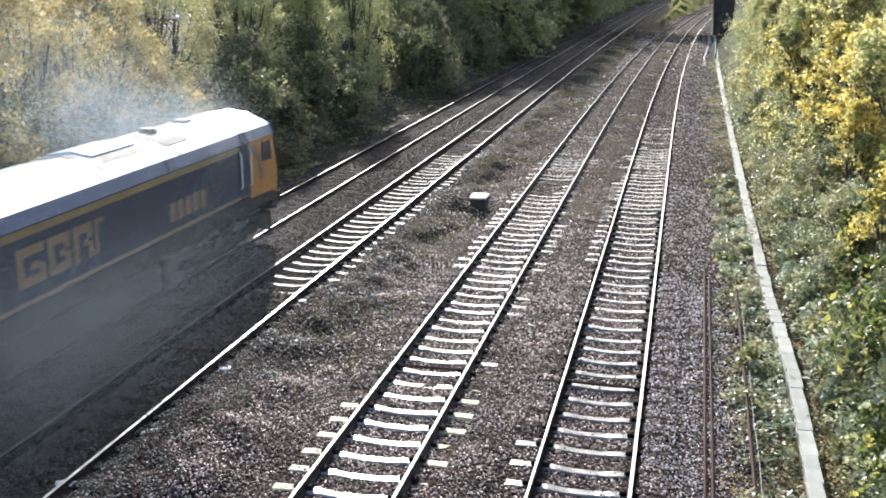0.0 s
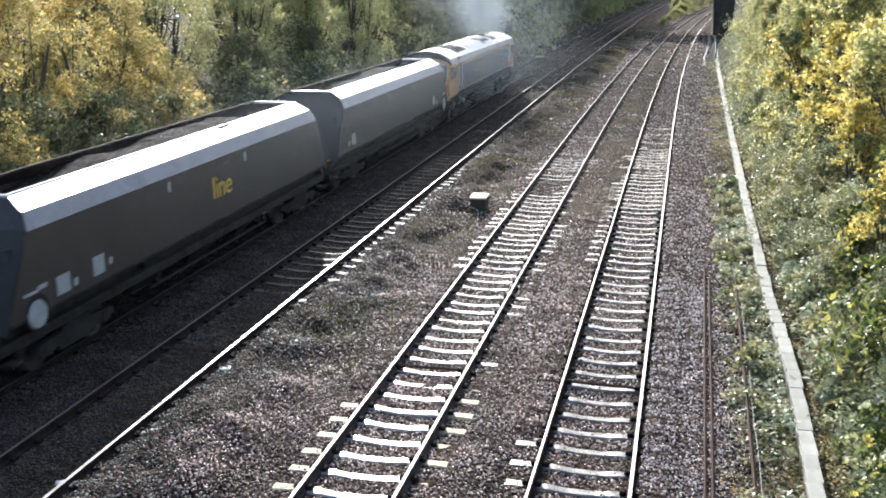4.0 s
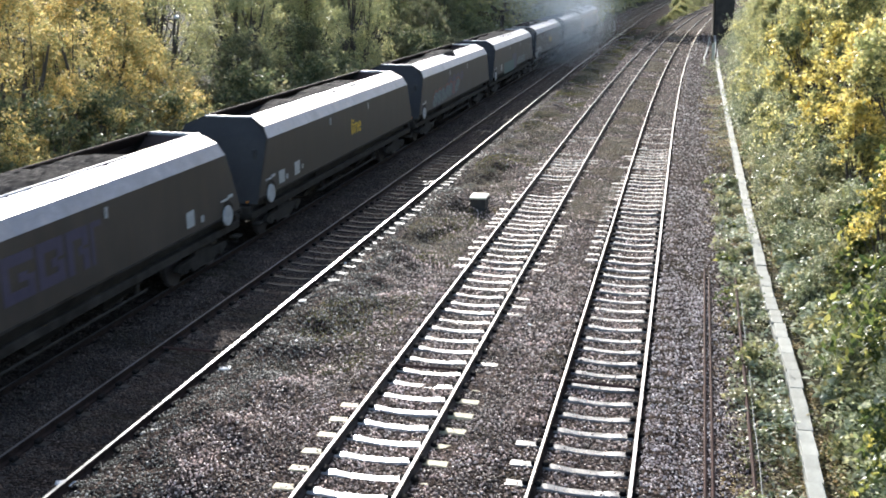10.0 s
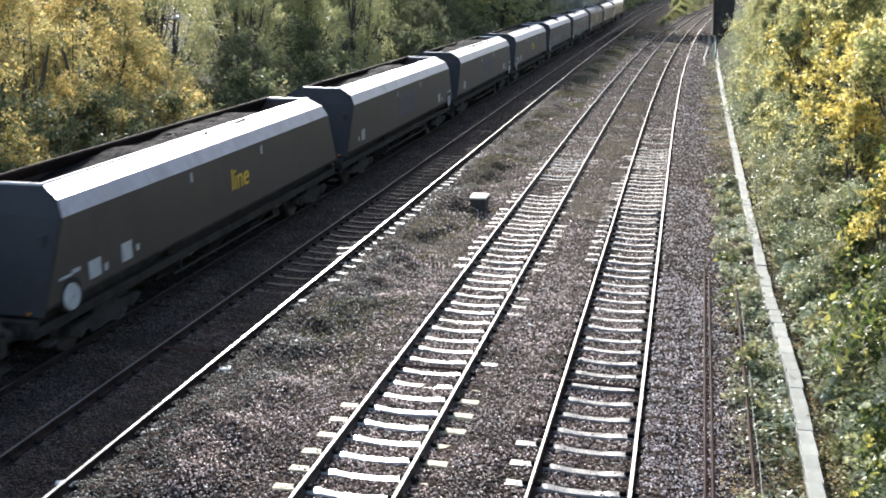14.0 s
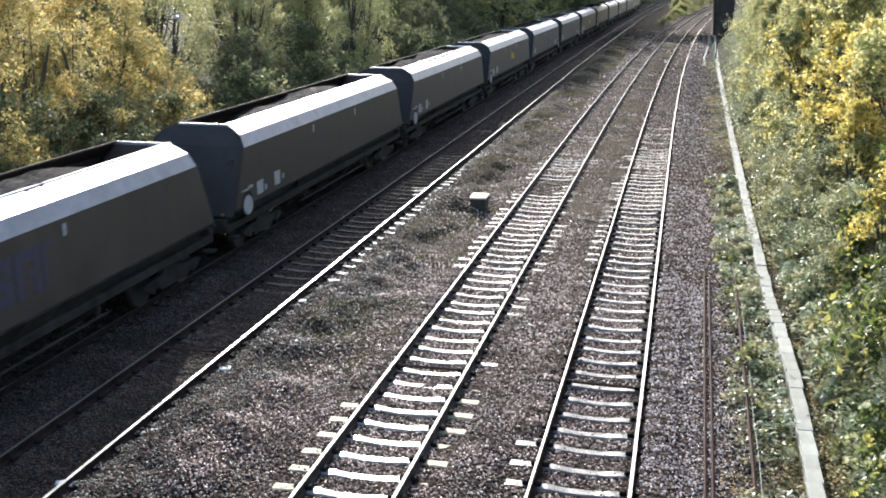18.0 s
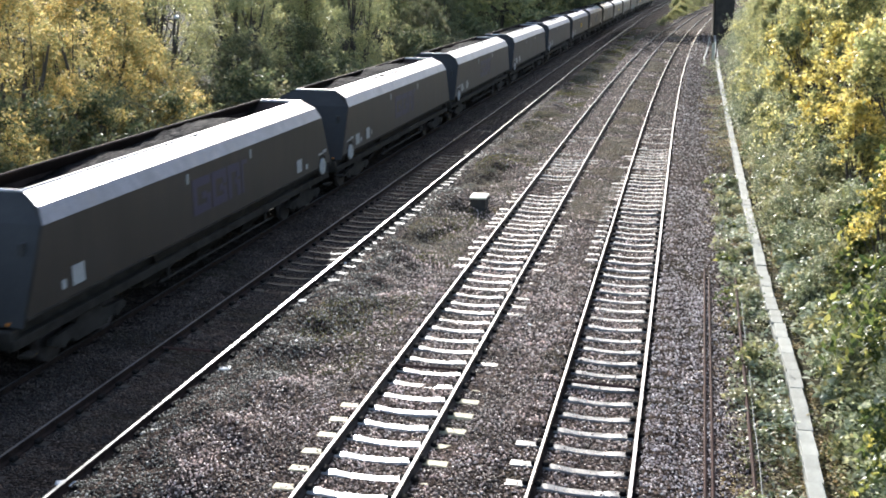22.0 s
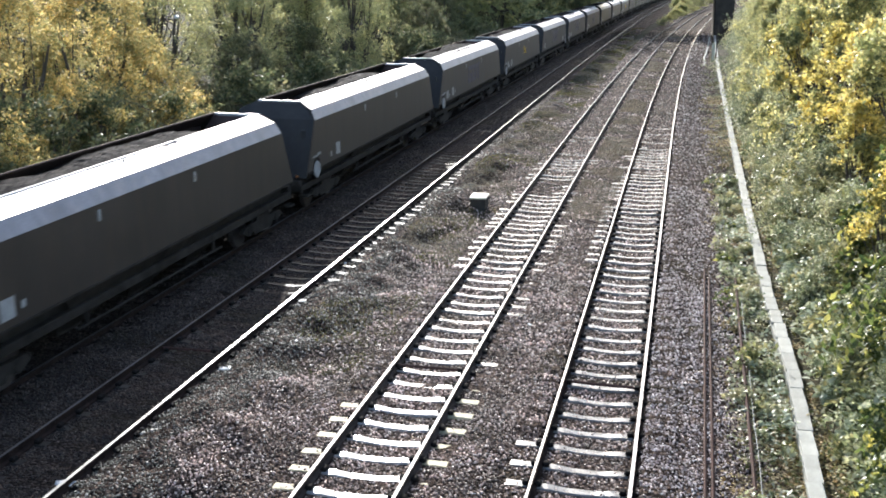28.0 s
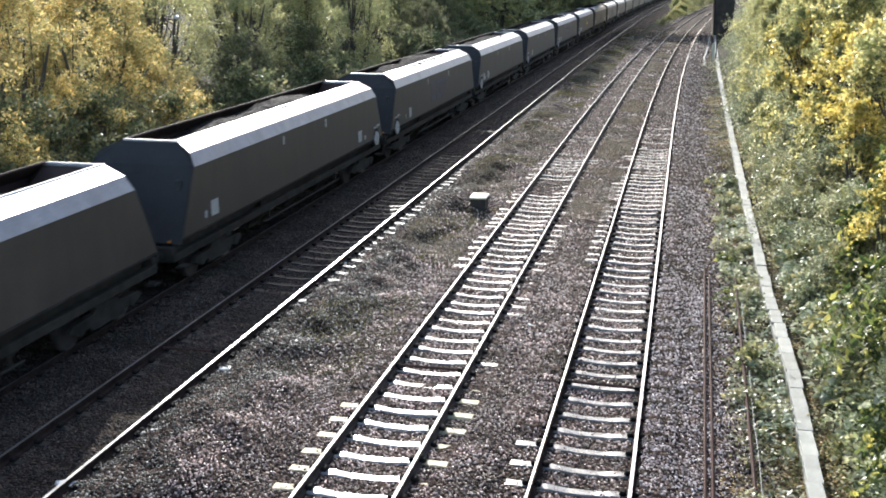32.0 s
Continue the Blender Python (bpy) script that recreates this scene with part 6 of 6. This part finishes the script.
# ---- exhaust smoke in drifting puffs of fine flecks ----
def smoke_mesh(seed, n, sx, sy, sz, size):
    rng = np.random.default_rng(seed)
    p = rng.normal(0, 1, (n, 3)) * np.array([sx, sy, sz])
    p += 0.35 * np.stack([lumps(p[:, 1], p[:, 2], 0.6, 1), lumps(p[:, 0], p[:, 2], 0.6, 2), lumps(p[:, 0], p[:, 1], 0.6, 3)], -1)
    v = p[:, None, :] + rng.normal(0, size, (n, 3, 3))
    return fast_mesh("smoke", v.reshape(-1, 3), np.arange(3 * n).reshape(-1, 3), M_SMOKE)


PUFFS = []
puff_far = smoke_mesh(104, 38000, 1.7, 6.0, 1.8, 0.011)
puff_dense, puff_thin, puff_low = smoke_mesh(101, 120000, 0.65, 1.05, 0.7, 0.0043), smoke_mesh(102, 110000, 1.2, 3.0, 1.2, 0.0043), smoke_mesh(103, 115000, 1.0, 4.0, 0.9, 0.0026)
# place beside the locomotive, second at which the puff is left behind, and its slow drift after that
for dx, dy, dz, me, left, rise in (
        (0.2, 4.6, 4.5, puff_dense, 99, 0), (0.4, 6.3, 4.3, puff_dense, 99, 0), (-0.2, 5.0, 5.3, puff_dense, 99, 0), (0.1, 5.4, 4.6, puff_dense, 99, 0), (-0.4, 4.2, 6.2, puff_dense, 99, 0), (-0.2, 6.0, 6.6, puff_dense, 99, 0),
        (-0.3, 2.9, 5.2, puff_dense, 8.6, 0.3), (-1.0, 0.6, 5.7, puff_thin, 8.2, 0.5), 
        (-1.5, 3.2, 7.0, puff_thin, 6.6, 0.4),
        (2.0, 0.5, 1.3, puff_low, 5.6, 0.35), (2.3, -4.0, 1.2, puff_low, 6.6, 0.35), (2.6, -1.5, 1.1, puff_low, 7.4, 0.35),
        (2.5, -4.5, 1.2, puff_low, 0.5, 0.25), (2.6, -3.0, 1.4, puff_low, 1.2, 0.25), (2.4, -5.0, 1.3, puff_low, 2.0, 0.3), (2.6, -4.0, 1.6, puff_low, 2.7, 0.3), (2.3, -6.0, 1.6, puff_low, 3.6, 0.3)):
    ob = tagged(new("smoke_puff", me), "drifting puff of blue-grey diesel exhaust smoke", "smoke", "exhaust smoke")
    PUFFS.append((ob, dx, dy, dz, left, rise))

# older haze that is drawn down beside the train and lifts again: place and second at which it is lowest
HAZE = []
for x, y, z, low in ((-10.6, 72, 2.6, 5.6), (-10.2, 84, 3.0, 6.8), (-11.0, 94, 3.2, 7.8), (-10.0, 78, 2.2, 7.2), (-10.8, 104, 3.4, 8.8), (-10.4, 90, 2.4, 8.6), (-10.9, 112, 3.2, 9.6), (-11.2, 100, 2.4, 10.2),
                     (-9.6, 64, 2.0, 5.0), (-11.3, 90, 5.2, 6.0), (-11.5, 100, 5.6, 7.0), (-10.4, 98, 4.4, 7.0), (-10.2, 108, 4.6, 8.0)):
    ob = tagged(new("smoke_puff", puff_far), "thin blue-grey smoke haze beside the train", "smoke", "exhaust smoke")
    HAZE.append((ob, x, y, z, low))

# ---- a leaf that falls past ----
LEAF = tagged(new("falling_leaf", mesh_from("falling_leaf", [(0, -0.07, 0), (0.04, -0.01, 0.012), (0.02, 0.05, 0.008), (0, 0.075, 0), (-0.02, 0.05, 0.008), (-0.04, -0.01, 0.012)], [(0, 1, 2, 3), (0, 3, 4, 5)], M_LEAF_YELLOW)), "yellow autumn leaf falling through the air", "leaf")


def sunk(y):
    """How far the sleepers lie lower in the ballast."""
    return 0.085 * float(smooth01((y - 26.0) / 50.0))


# ---- sleepers last: single ones close by, the rest joined ----
for name, (t, centre, bend, phase, step) in TRACKS.items():
    # Sleepers of tracks 1 and 2 carry dust and shade in their colour.
    base_me = DUSTY_SHADED_ME if centre < -8 else SLEEPER_ME
    first, last = int((9.0 - phase) / step), int((62.0 - phase) / step)
    rng = random.Random(len(name) + int(centre * 10))
    for i in range(first, last):
        yy = phase + i * step
        m = pose(centre + bend(yy) + rng.uniform(-0.02, 0.02), yy + rng.uniform(-0.025, 0.025), -sunk(yy) - (0.022 if centre == TRACK_A else 0.0) + rng.uniform(-0.008, 0.008) * (1 + yy / 40), rng.uniform(-1, 1), rng.uniform(-0.4, 0.4), rng.uniform(-0.9, 0.9))
        for nm, me in (("sleeper", LICHEN_ME if centre == TRACK_C and yy < 19 else base_me), ("rail_clips", CLIP_ME)):
            if nm == "rail_clips" and yy > 34:
                continue
            ob = new(nm, me)
            ob.parent = t
            ob.matrix_local = m
    sv = np.array([v.co[:] for v in SLEEPER_ME.vertices])
    vs, fs = [], []
    quads = [tuple(p.vertices) for p in SLEEPER_ME.polygons]
    for i in [*range(int((-38.0 - phase) / step), first), *range(last, int((115.0 - phase) / step))]:
        yy = phase + i * step
        k = len(vs) * len(sv)
        vs.append(sv + np.array([centre + bend(yy), yy, -sunk(yy) + rng.uniform(-0.02, 0.02)]))
        fs += [tuple(a + k for a in q) for q in quads]
    far = part("far_sleepers", mesh_from("far_sleepers", np.concatenate(vs), fs, M_CONCRETE_DUSTY_SHADED if centre < -8 else M_CONCRETE), None, t)
    tagged(far, kind="stuff")


# ---- movement ----
PITCH = 18.05


def rear_at(k, t):
    """Where the rear top edge of wagon k stands at t seconds."""
    return run_of(t) + float(np.interp(t, (0, 3, 5.5, 8, 14, 19, 24, 25.5, 28, 31.5, 32), (-0.2, -0.22, -0.02, 0.05, 0.07, 0.14, 0.2, 0.4, 0.52, 0.52, 0.03))) - PITCH * k


def run_of(t):
    return -8.48 + 10.65 * t + 0.015 * t * t


def on_track(y, ahead):
    x0, x1 = TRACK_A + bend_ab(y), TRACK_A + bend_ab(y + ahead)
    return pose(x0, y, RAIL_TOP, 0, 0, -math.degrees(math.atan2(x1 - x0, ahead)))


def me_is_dense(ob):
    return ob.data == puff_dense


def motions():
    times = sorted({float(i) for i in range(33)} | {25.5, 31.5})
    for k, w in enumerate(WAGONS):
        walk(w, [(t, on_track(rear_at(k, t), W_LEN)) for t in times])
    walk(LOCO, [(t, on_track(run_of(t) + 26.3, 1.0)) for t in times])
    for ob, dx, dy, dz, left, rise in PUFFS:
        rows, fresh = [], me_is_dense(ob) and dx in (-0.2, 0.1, -0.4)
        for t in times:
            q, r = min(t, left), max(0.0, t - left)
            rows.append((t, pose(-0.1 * r, 1.4 * r, 0.1 * q + 0.4 * min(q, 2.5) - 0.9 * (dz > 3) - (dz - 2.6) * max(0.0, 1 - t) * fresh + rise * r + 0.1 * r * r) @ on_track(run_of(q) + 26.3 + dy, 1.0) @ pose(dx, 0, dz)))
        walk(ob, rows)
    for ob, x, y, z, low in HAZE:
        walk(ob, [(0.0, pose(x, y, 12.0)), (low - 2.6, pose(x, y, 11.5)), (low - 0.6, pose(x, y + 0.5, z + 0.4)), (low + 0.8, pose(x, y + 2, z)), (low + 3.2, pose(x - 0.4, y + 8, z + 1.6)), (low + 6.0, pose(x - 1, y + 14, z + 8.0)), (32.0, pose(x - 2, y + 20, z + 16))])
    walk(LEAF, [(0.0, pose(0.2, 6.0, 13.0)), (4.0, pose(0.25, 5.9, 11.0, 60, 20, 60)), (5.6, pose(0.3, 5.6, 6.3, 20, 40, 70)), (6.0, pose(0.41, 5.44, 5.12, 50, 0, 25)), (7.2, pose(0.7, 5.2, 1.6, 70, 0, 0)), (7.8, pose(0.9, 9.0, 0.03, 0, 0, 40)), (32.0, pose(0.9, 9.0, 0.03, 0, 0, 40))])


motions()
